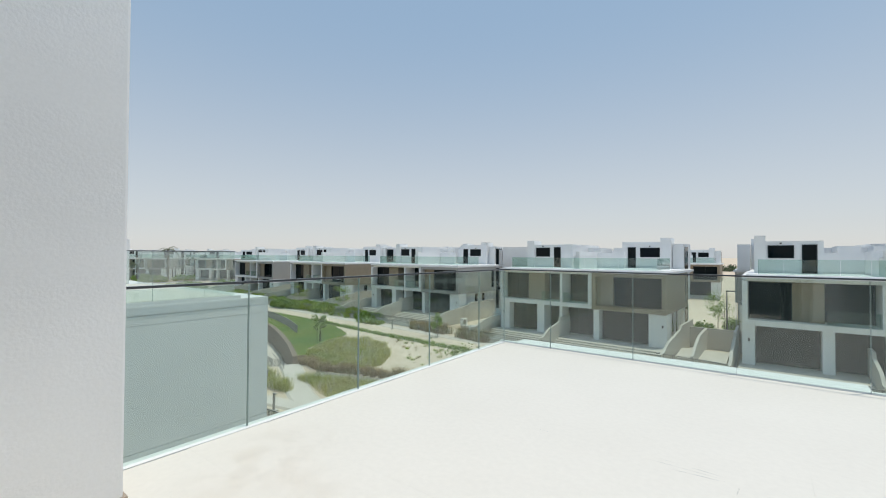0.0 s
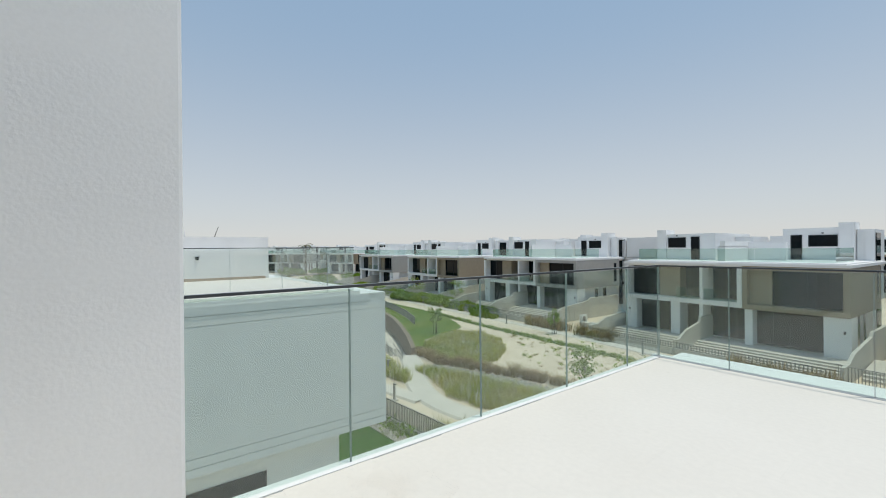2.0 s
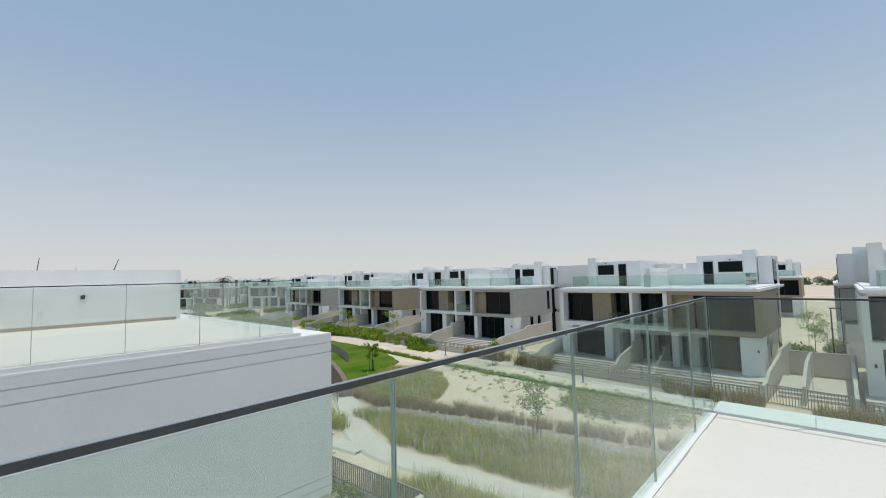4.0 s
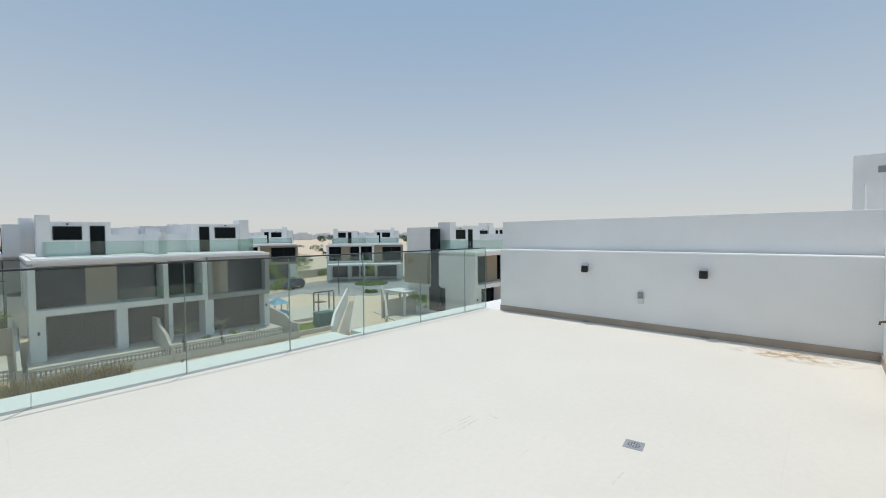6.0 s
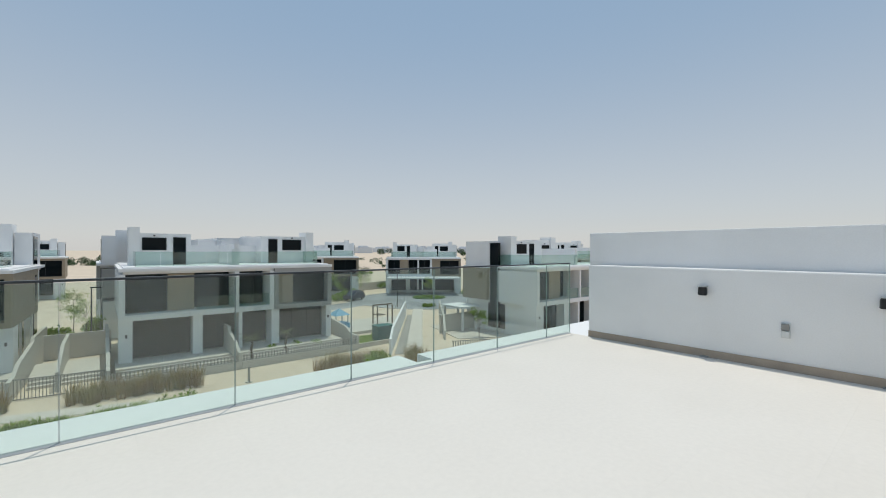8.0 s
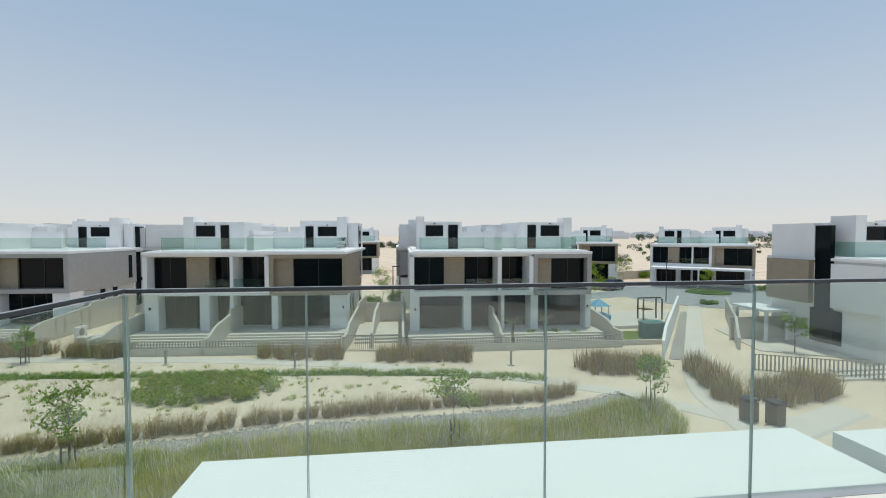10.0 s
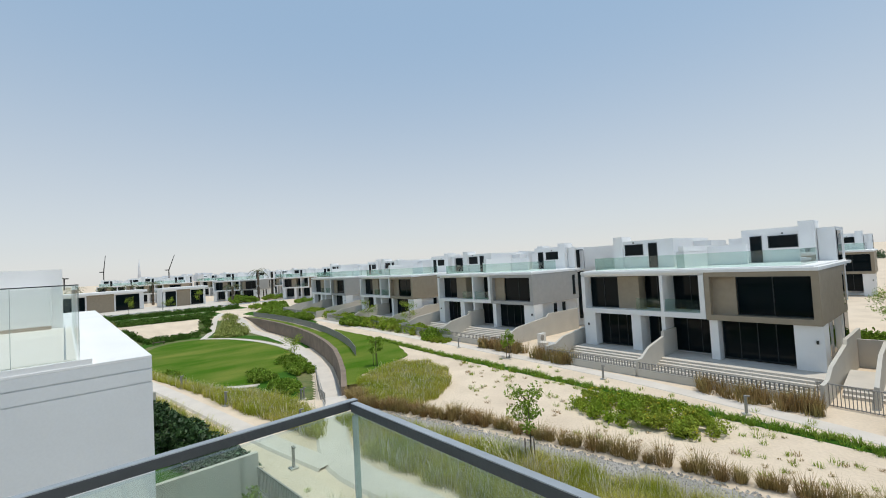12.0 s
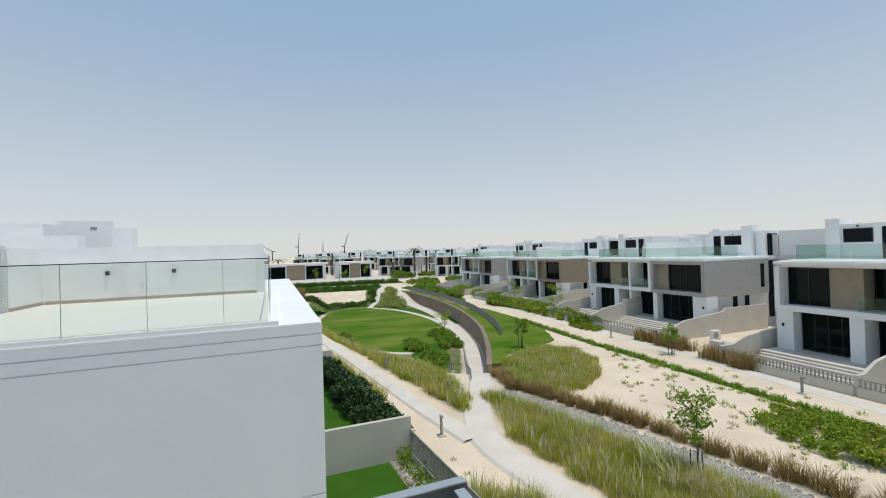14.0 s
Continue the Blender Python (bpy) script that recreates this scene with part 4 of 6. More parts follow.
def plot(v, rot, W, fence_y, steps=5):
    """Raised terrace, steps, middle wall and fence of one villa's plot."""
    ox, oy = v.location.x, v.location.y
    c, s_ = math.cos(radians(rot)), math.sin(radians(rot))

    def at(u, w):
        return ox + c * u - s_ * w, oy + s_ * u + c * w

    th = empty("plot_terrace", pose(ox, oy, GZ, 0, 0, rot), "pale paved villa terrace with low steps", "terrace")
    top = -6.755 - GZ
    boxes("paving", [(-0.2, W + 0.2, -1.6, 1.9, -0.2, top)], PLOTC, th)
    for i in range(steps - 1):
        boxes("step", [(0.1, W - 0.1, -1.95 - 0.35 * i, -1.6 - 0.35 * i, -0.2, top - 0.14 * (i + 1))], PLOTC, th)
    boxes("yard_paving", [(-0.3, W + 0.3, fence_y + 0.15, -1.6 - 0.35 * (steps - 1), -0.2, 0.06)], PLOTC, th)
    x0, y0 = at(W * 0.44, 1.6)
    x1, y1 = at(W * 0.44, fence_y)
    stepped_wall("garden_wall", x0, y0, x1, y1, [(0, 2.65), (0.35, 2.65), (0.36, 2.25), (0.72, 1.8), (0.9, 1.2), (1, 1.2)], "pale stepped garden wall between two plots")
    for u in (-0.6, W + 0.6):
        x0, y0 = at(u, 8)
        x1, y1 = at(u, fence_y)
        stepped_wall("garden_wall", x0, y0, x1, y1, [(0, 2.55), (0.42, 2.55), (0.44, 2.25), (0.8, 1.75), (0.9, 1.25), (1, 1.25)], "pale stepped garden wall at the side of a plot")
    picket_fence("plot_fence", [at(-0.5, fence_y), at(W * 0.44 - 0.1, fence_y)], 1.05, FENCE, "grey slat fence on a pale low wall", 0.22, 0.55, bar=0.08)
    picket_fence("plot_fence", [at(W * 0.44 + 0.1, fence_y), at(W + 0.5, fence_y)], 1.05, FENCE, "grey slat fence on a pale low wall", 0.22, 0.55, bar=0.08)


plot(VB, -2.0, 17.2, -6.6)
plot(VC, -3.3, 17.2, -5.2)
plot(VD, -0.7, 16.1, -3.9)
plot(VA, -2.0, 17.0, -6.6)
plot(VZ, -2.0, 17.0, -6.6)
# passage between two plots
th = empty("passage_steps", pose(-0.6, 33.0, GZ), "broad pale steps between two villa plots", "steps")
for i in range(3):
    boxes("step", [(-1.6, 2.0, -0.4 + 0.45 * i, 5.0, -0.2 if i == 0 else 0.17 * i, 0.17 * (i + 1))], PLOTC, th)
stepped_wall("passage_wall", -0.7, 31.2, -0.5, 40, [(0, 1.2), (0.2, 1.7), (0.45, 2.2), (1, 2.2)], "pale stepped wall along the passage")
stepped_wall("passage_end_wall", -2.4, 41.5, 2.2, 41.5, [(0, 2.0), (1, 2.0)], "pale wall closing the passage")
picket_fence("passage_gate", [(-3.1, 30.7), (1.9, 29.9)], 1.25, FENCE, "grey metal slat gate and fence", 0.16)

# plot beside the cross path
patch("villa_lawn", [(18.8, 29.9), (23.2, 29.9), (25.6, 33.4), (19.0, 35.0)], LAWN, GZ + 0.06, "small bright green villa lawn")
patch("villa_patio", [(18.8, 35.2), (26.6, 35.2), (31.5, 41.5), (18.8, 43)], PLOTC, GZ + 0.3, "pale paved patio with low steps")
stepped_wall("plot_side_wall", 20.3, 25.9, 33.4, 42.6, [(0, 1.3), (0.1, 1.9), (1, 1.9)], "pale wall beside the climbing path", mat=FACADE)
stepped_wall("plot_front_wall", 18.5, 29.7, 23.0, 29.7, [(0, 0.4), (1, 0.4)], "low grey wall before a villa lawn")
patch("gravel_verge", [(20.6, 25.7), (21.3, 25.3), (34.6, 42.0), (33.7, 42.6)], GRAVEL, GZ + 0.05, "brown gravel beside the climbing path")
th = empty("garden_store", pose(23.0, 31.4, GZ + 0.05), "teal canvas-covered garden box on the lawn", "storage box")
boxes("body", [(-0.9, 0.9, -0.6, 0.6, 0, 1.3)], TEAL, th, bevel=0.05)
boxes("cover", [(-0.96, 0.96, -0.66, 0.66, 1.3, 1.42)], TEAL, th, bevel=0.04)
th = empty("playhouse", pose(21.8, 38.6, GZ + 0.3), "blue children's playhouse with a peaked roof", "playhouse")
for a, b in ((-0.7, -0.7), (0.7, -0.7), (-0.7, 0.7), (0.7, 0.7)):
    boxes("post", [(a - 0.05, a + 0.05, b - 0.05, b + 0.05, 0, 1.5)], WHITEPL, th)
boxes("tub", [(-0.9, 0.9, -0.9, 0.9, 0, 0.55)], BLUE, th, bevel=0.08)
mesh_of("roof", [(-0.9, -0.9, 1.4), (0.9, -0.9, 1.4), (0.9, 0.9, 1.4), (-0.9, 0.9, 1.4), (0, 0, 2.1)], [(0, 1, 4), (1, 2, 4), (2, 3, 4), (3, 0, 4), (3, 2, 1, 0)], BLUE, th)
th = empty("climbing_frame", pose(27.0, 38.0, GZ + 0.3), "brown timber climbing frame on the patio", "play frame")
for a, b in ((-1, -0.5), (1, -0.5), (-1, 0.5), (1, 0.5)):
    boxes("post", [(a - 0.06, a + 0.06, b - 0.06, b + 0.06, 0, 2.1)], BARK, th)
boxes("beam", [(-1.2, 1.2, -0.07, 0.07, 2.1, 2.24)], BARK, th)
boxes("deck", [(-1, 0, -0.5, 0.5, 1.0, 1.08)], BARK, th)
shrub("patio_plant", 24.2, 33.0, 1.2, 0.6, 0.9, LEAF, "green plants beside the garden box", 91, 20, 0.1)

# plot of the villa beyond the path
patch("beyond_patio", [(28.8, 26.8), (52, 14), (52, 22.4), (35.0, 22.6), (35.0, 34), (31, 34)], PLOTC, GZ + 0.08, "pale paved plot beside the white villa")
stepped_wall("beyond_wall", 27.6, 27.4, 37.2, 40.0, [(0, 0.9), (0.06, 1.2), (0.2, 2.0), (1, 2.0)], "pale garden wall beside the climbing path")
stepped_wall("beyond_back_wall", 29.4, 30.4, 40.0, 30.4, [(0, 1.9), (1, 1.9)], "pale beige garden wall behind the plot")
for i in range(3):
    boxes("plot_step", [(28.0 + 0.3 * i, 48, 20.2 + 0.45 * i, 20.7 + 0.45 * i, GZ - 0.2, GZ + 0.12 * (i + 1))], PLOTC)["label"] = "long pale concrete step"
picket_fence("plot_fence", [(24.5, 22.8), (46, 13)], 1.1, FENCE, "pale slat fence round a plot", 0.22, bar=0.08)

# turning circle
ring = [i * math.pi / 24 for i in range(48)]
patch("turning_circle", [(47.5 + 13.5 * math.cos(a), 55.5 + 13.5 * math.sin(a)) for a in ring], ROAD, GZ + 0.04, "grey block-paved turning circle", wob=0)
strip("estate_road", [(52, 50), (66, 38), (84, 24), (110, 0)], 8.0, ROAD, 0.05, label="grey block-paved estate road")
strip("back_road", [(46, 62), (30, 56), (8, 51.5), (-20, 52), (-60, 57), (-110, 62)], 6.5, ROAD, 0.05, label="grey block-paved road behind the villas")
patch("circle_island", [(48.6 + 3.0 * math.cos(a), 57.0 + 3.0 * math.sin(a)) for a in ring], LAWN_DK, GZ + 0.16, "round planted traffic island", wob=0.03)
blades("island_grass", scatter([(48.6 + 2.8 * math.cos(a), 57.0 + 2.8 * math.sin(a)) for a in ring], 8, 41), 24, 0.4, 0.25, 0.02, LEAF, 0.6, "green planting on the traffic island", "grass")
young_tree(48.6, 57.0, 3.8, 44, 1.3, SHRUB, False, "street_tree", "slender street tree on the island")
for i, (x, y, rx, h) in enumerate([(34, 64, 2.5, 1.2), (38, 68, 2.5, 1.4), (60, 58, 2, 1.2), (57, 66, 2, 1.3), (0.3, 45, 1.4, 1.4), (1.6, 52, 1.2, 1.6), (-1.8, 50, 1.3, 1.5), (41, 47.5, 1.2, 0.5)]):
    shrub("street_shrub", x, y, rx, rx * 0.7, h, LEAF, "rounded green street shrub", 100 + i, 26, 0.15, per=60)
for i, (x, y, h) in enumerate([(0.5, 48, 4.2), (-0.6, 56, 4.5), (40, 66, 4.4), (63, 66, 4.4), (32, 60, 4.6)]):
    young_tree(x, y, h, 120 + i, 1.7, LEAF, False, "street_tree", "round-headed green street tree")


def street_lamp(x, y):
    th = empty("street_lamp", pose(x, y, GZ), "thin dark street lamp post", "lamp post", "street lamps")
    tube("post", [(0, 0, -0.2), (0, 0, 5.4)], [0.07, 0.05], BLACK, th, sides=8)
    boxes("head", [(-0.1, 0.7, -0.12, 0.12, 5.4, 5.5)], BLACK, th, bevel=0.02)
    return th


l0 = street_lamp(37.0, 50.0)
for x, y in ((0.9, 44.5), (-140, 20), (60, 52)):
    copy_thing(l0, pose(x, y, GZ))


DARKCAR = material("dark_blue_car_paint", (0.02, 0.03, 0.055), 0.25, vary=0.01, bump=0)


def car(x, y, rot, label, paint=CARPAINT):
    th = empty("parked_car", pose(x, y, GZ + 0.05, 0, 0, rot), label, "car")
    bm = bmesh.new()
    prof = [(-2.2, 0.35), (-2.2, 0.95), (-1.3, 1.02), (-0.7, 1.62), (1.2, 1.65), (2.1, 1.1), (2.2, 0.35)]
    lo = [bm.verts.new((p[0], -0.88 + (0.12 if p[1] > 1.2 else 0), p[1])) for p in prof]
    hi = [bm.verts.new((p[0], 0.88 - (0.12 if p[1] > 1.2 else 0), p[1])) for p in prof]
    n = len(prof)
    for i in range(n):
        bm.faces.new((lo[i], lo[(i + 1) % n], hi[(i + 1) % n], hi[i]))
    bm.faces.new(lo[::-1])
    bm.faces.new(hi)
    bmesh.ops.recalc_face_normals(bm, faces=bm.faces[:])
    bmesh.ops.bevel(bm, geom=bm.edges[:], offset=0.06, segments=2, affect='EDGES')
    part("body", bm, paint, th)
    boxes("side_windows", [(-0.75, 1.4, -0.80, 0.80, 1.12, 1.5)], PANE, th)
    for a in (-1.35, 1.35):
        for b in (-0.8, 0.8):
            tube("wheel", [(a, b - 0.1, 0.33), (a, b + 0.1, 0.33)], [0.33, 0.33], BLACK, th, sides=16)


car(-136, 3.7, 10, "white parked car on the far access road")

# ---- far lawn side: low white buildings, cranes, horizon ----
for x, y, r, w, h in ((-165, 8.7, 102, 21, 6.0), (-163.5, 30, 95, 12.5, 6.0)):
    th = empty("pavilion", pose(x, y, GZ, 0, 0, r), "low white flat-roofed pavilion with brown panels", "building")
    boxes("wall", [(-w / 2, w / 2, 0.5, 9, -0.2, h - 0.4)], FACADE, th)
    boxes("roof", [(-w / 2 - 0.6, w / 2 + 0.6, -0.8, 9.5, h - 0.4, h + 0.3)], FACADE, th)
    boxes("panel", [(-w * 0.2, w * 0.12, 0.4, 0.5, 0, h - 0.5)], TAN, th)
    for a, b in ((-0.46, -0.22), (0.14, 0.44)):
        boxes("window", [(w * a, w * b, 0.42, 0.5, 0.2, h - 0.9)], PANE, th)
strip("far_road", [(-150, -40), (-146, 0), (-142, 38), (-146, 60), (-150, 100)], 7, ROAD, 0.04, label="grey road beyond the park")
th = empty("garden_bench", pose(-84.6, 11.2, ground_z(-84.6, 11.2), 0, 0, 90), "plain timber bench beside the oval lawn", "bench")
boxes("seat", [(-0.9, 0.9, -0.25, 0.25, 0.4, 0.47)], BARK, th)
boxes("leg", [(-0.8, -0.7, -0.2, 0.2, -0.05, 0.4)], BARK, th)
boxes("leg", [(0.7, 0.8, -0.2, 0.2, -0.05, 0.4)], BARK, th)


def crane(x, y, h, rot, tilt):
    th = empty("tower_crane", pose(x, y, GZ, 0, 0, rot), "thin distant construction crane", "crane")
    boxes("mast", [(-0.8, 0.8, -0.8, 0.8, 0, h)], BLACK, th)
    c, s = math.cos(radians(tilt)), math.sin(radians(tilt))
    tube("jib", [(0, 0, h), (34 * c, 0, h + 34 * s)], [1.0, 0.5], BLACK, th, sides=6)
    boxes("counterweight", [(-7, 0, -0.8, 0.8, h - 1, h + 1)], BLACK, th)


crane(-1050, 165, 30, 60, 70)
crane(-1100, 60, 32, 90, 84)
crane(-1100, 0, 22, -120, 30)


def skyline():
    rng = random.Random(8)
    for cx, cy, n, hmax in ((700, 1000, 22, 15), (560, 1150, 12, 14), (-1900, 300, 16, 24)):
        for i in range(n):
            w, h = rng.uniform(18, 60), rng.uniform(12, hmax)
            x, y = cx + rng.uniform(-330, 330), cy + rng.uniform(-150, 150)
            th = empty("tower_block", pose(x, y, GZ, 0, 0, rng.uniform(0, 90)), "hazy pale distant tower block", "building", "towers on the horizon")
            # paleness with distance comes from the base colour alone
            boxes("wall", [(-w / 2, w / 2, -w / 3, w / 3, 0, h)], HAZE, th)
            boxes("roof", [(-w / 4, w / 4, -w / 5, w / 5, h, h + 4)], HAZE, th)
    th = empty("slender_tower", pose(-2300, 250, GZ), "very tall slender hazy tower on the horizon", "building")
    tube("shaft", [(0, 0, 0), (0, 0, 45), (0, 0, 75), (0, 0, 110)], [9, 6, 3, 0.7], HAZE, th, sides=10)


skyline()


def tree_belt():
    rng = random.Random(9)
    cs = []
    for x0, x1, y, h in ((-70, 60, 300, 4), (-420, -100, 330, 8), (160, 420, 260, 8)):
        for i in range(90):
            cs.append((rng.uniform(x0, x1), y + rng.uniform(-15, 15), GZ + rng.uniform(0.5, h), rng.uniform(0.6, 1.2)))
    ob = leaves("far_trees", cs, 220, 3.2, 0.4, HEDGE, seed=9)
    tagged(ob, "dark green belt of far trees", "trees", kind="stuff")
    sp = [(rng.uniform(60, 330), rng.uniform(110, 330)) for _ in range(110)]
    ob = leaves("desert_scrub", [(x, y, GZ + 0.8, rng.uniform(0.5, 1.2)) for x, y in sp], 40, 1.8, 0.45, HEDGE, seed=10)
    tagged(ob, "scattered dark scrub on far sand", "scrub", kind="stuff")


tree_belt()


# ---- small things about the plots ----
def air_unit(x, y, rot):
    th = empty("air_conditioner", pose(x, y, GZ + 0.06, 0, 0, rot), "white outdoor air-conditioning unit beside a villa", "air conditioner", "air conditioners")
    boxes("casing", [(-0.5, 0.5, -0.2, 0.2, 0.08, 0.95)], WHITEPL, th, bevel=0.02)
    tube("fan_grille", [(-0.15, -0.2, 0.52), (-0.15, -0.215, 0.52)], [0.32, 0.32], FENCE, th, sides=20)
    boxes("foot", [(-0.4, -0.3, -0.18, 0.18, 0, 0.08)], BLACK, th)
    boxes("foot", [(0.3, 0.4, -0.18, 0.18, 0, 0.08)], BLACK, th)


for x, y, r in ((-22.2, 36.6, 85), (-22.2, 38.0, 85), (-26.0, 37.4, 90), (20.0, 37.2, 90)):
    air_unit(x, y, r)
th = empty("slab_stack", pose(-23.2, 34.4, GZ + 0.06, 0, 0, 8), "loose white slabs leaning on pale blocks", "building material")
boxes("block", [(-0.9, 0.0, -0.4, 0.4, 0, 0.75)], PLOTC, th, bevel=0.02)
mesh_of("slab", [(0.1, -0.5, 0), (1.1, -0.5, 0), (1.1, 0.0, 0.8), (0.1, 0.0, 0.8), (0.1, -0.42, 0), (1.1, -0.42, 0), (1.1, 0.08, 0.8), (0.1, 0.08, 0.8)], BOXF, WHITEPL, th)


def litter_bin(x, y, rot):
    th = empty("litter_bin", pose(x, y, GZ, 0, 0, rot), "dark brown litter bin with a lid", "bin", "park bins")
    boxes("body", [(-0.28, 0.28, -0.28, 0.28, 0.05, 1.0)], BARK, th, bevel=0.02)
    boxes("lid", [(-0.32, 0.32, -0.32, 0.32, 1.08, 1.16)], BLACK, th, bevel=0.02)
    for a in (-0.25, 0.25):
        boxes("post", [(a - 0.03, a + 0.03, -0.03, 0.03, 0, 1.08)], BLACK, th)


litter_bin(17.9, 15.9, 10)
litter_bin(18.8, 15.4, 10)
th = empty("park_sign", pose(14.6, 13.0, GZ, 0, 0, 15), "small grey park notice board on posts", "sign")
boxes("board", [(-0.45, 0.45, -0.03, 0.03, 0.15, 0.85)], FENCE, th, bevel=0.01)
boxes("post", [(-0.42, -0.36, -0.05, -0.03, -0.1, 0.9)], STEEL, th)
boxes("post", [(0.36, 0.42, -0.05, -0.03, -0.1, 0.9)], STEEL, th)
for i, (x, y) in enumerate([(9.4, 32.6), (11.8, 32.6), (12.4, 32.3), (14.8, 32.2), (16.4, 31.8)]):
    shrub("villa_plant", x, y, 0.5, 0.4, 0.9, LEAF, "potted green plant before a villa", 300 + i, 12, 0.12, per=50)
car(36.0, 62.0, 30, "dark blue parked car by the turning circle", DARKCAR)

for i, (x, y, h, sp) in enumerate([(50, 84, 5.0, 2.2), (56, 96, 4.2, 2.0), (44, 90, 4.0, 1.8)]):
    young_tree(x, y, h, 150 + i, sp, HEDGE, False, "street_tree", "dense dark green street tree beyond the circle")
for i, (x, y, rx) in enumerate([(40, 78, 2.0), (46, 80, 2.2), (52, 79, 2.0), (60, 110, 3), (48, 120, 4), (75, 130, 4), (66, 150, 5), (90, 170, 5), (52, 160, 4)]):
    shrub("desert_shrub", x, y, rx, rx * 0.7, 1.3, LEAF, "grey-green shrub on the open sand", 500 + i, 24, 0.2, per=60)
stepped_wall("circle_wall", 40, 74.5, 56, 80.5, [(0, 1.6), (1, 1.6)], "pale plot wall beyond the turning circle")

# carport of the villa at the turning circle
th = empty("carport", pose(46.5, 68.5, -6.95, 0, 0, math.degrees(math.atan2(-9.5, 11.9))), "white flat-roofed carport before a villa", "carport")
boxes("roof", [(0.6, 14.6, -4.2, 0.1, 2.65, 2.95)], FACADE, th)
for a in (0.7, 7.4, 14.3):
    boxes("post", [(a, a + 0.25, -4.1, -3.85, -0.2, 2.65)], FACADE, th)

# beds and steps beyond the oval lawn
HEDGES = material("clipped_hedge", (0.06, 0.135, 0.02), 0.8, vary=0.14, scale=0.8, fine=4, bump=0, tint=(0.11, 0.18, 0.03), rand=0.45, leafy=0.25, spec=0.2)
PALE = material("pale_shrub_leaf", (0.40, 0.42, 0.14), 0.8, vary=0.14, scale=0.8, fine=4, bump=0, tint=(0.24, 0.30, 0.06), rand=0.4, leafy=0.3, spec=0.2)


def planted(name, poly, dens, h, mat, seed, label):
    cs = [(x, y, z + h * 0.4, s) for x, y, z, s in scatter(poly, dens, seed, (0.7, 1.15))]
    ob = leaves(name, cs, 70, h * 0.75, 0.17, mat, flat=0.8, seed=seed)
    tagged(ob, label, "hedge", kind="stuff")


planted("low_hedge", [(-85.6, 3.5), (-86.5, 17.2), (-91.0, 19.0), (-91.0, 2.5)], 1.5, 0.9, HEDGES, 60, "dense green hedge beside the oval lawn")
planted("upper_hedge", [(-103.5, 6), (-103, 22.4), (-110.5, 26), (-112, 5)], 1.1, 1.1, HEDGES, 61, "dense green hedge above the sand bed")
planted("side_hedge", [(-90.8, 18.8), (-90.8, 20.2), (-103, 23.6), (-103, 21.6)], 1.5, 0.8, HEDGES, 62, "dense green hedge beside the steps")
planted("slope_shrubs", [(-81.5, 19.0), (-79, 24.0), (-88, 26.2), (-104, 26.8)], 1.5, 0.9, PALE, 63, "pale yellow-green shrubs on the slope below the wall")
planted("walk_hedge", [(-47, 34.6), (-60, 36.4), (-60, 38.6), (-47, 37.4)], 1.2, 1.0, LEAF, 66, "bright green hedge beside the upper walk")
planted("far_walk_hedge", [(-63, 36.8), (-92, 40.0), (-92, 42.6), (-63, 39.2)], 1.0, 1.1, HEDGES, 67, "dense green hedge before the far villas")
planted("road_hedge", [(-126, 3), (-123, 35), (-127, 36), (-131, 4)], 1.0, 1.3, HEDGES, 64, "clipped green hedge along the far road")
blades("brown_reed_bed", scatter([(-92.5, 2.0), (-92.3, 5.8), (-98, 5.6), (-98, 1.6)], 5, 65), 50, 1.9, 0.4, 0.03, REED, 0.4, "tall dry brown reeds above the oval lawn", "reed")
strip("lawn_steps", [(-82.5, 17.3), (-91, 20.6), (-103, 24.8), (-111, 27.4)], 1.3, PATHC, 0.14, label="pale steps climbing from the oval lawn")
blades("fountain_grass", [(x, y, GZ, 1.0) for x, y in [(-10.9, 14.0), (-9.9, 13.7), (-11.9, 13.8), (3.6, 14.6), (4.6, 14.4), (2.8, 14.5), (-10.6, 13.2), (5.2, 14.8), (13.6, 17.0), (-6, 13.5), (0, 14.2), (-15, 12.2)]], 260, 1.0, 0.34, 0.008, GRASS, 1.0, "arching clumps of fountain grass round the young trees", "grass")
blades("fountain_plumes", [(x, y, GZ, 1.0) for x, y in [(-10.9, 14.0), (-9.9, 13.7), (-11.9, 13.8), (3.6, 14.6), (4.6, 14.4), (2.8, 14.5), (-10.6, 13.2), (5.2, 14.8), (13.6, 17.0)]], 60, 1.12, 0.34, 0.016, PLUME, 0.9, "pale plumes of the fountain grass", "grass")

for i, (x, y, rx, ry, h) in enumerate([(-115, 40, 3, 5, 1.8), (-104, 38, 5, 2.5, 1.6), (-96, 33.6, 4, 2, 1.3), (-88, 33.4, 4, 1.8, 1.2), (-112, 50, 6, 3, 2.0), (-78, 33.2, 4, 1.6, 1.3), (-60, 34.2, 3, 1.4, 1.3), (-39, 33.6, 2.2, 1.2, 1.1)]):
    shrub("border_shrub", x, y, rx, ry, h, LEAF, "clipped green border shrub beside the far walks", 400 + i, 60, 0.24, per=55)
patch("far_lawn", [(-103, -6), (-124, -4), (-121, 28), (-110, 28), (-103, 22)], LAWN_DK, GZ + 0.02, "green lawn beyond the sunken garden", wob=0.1)

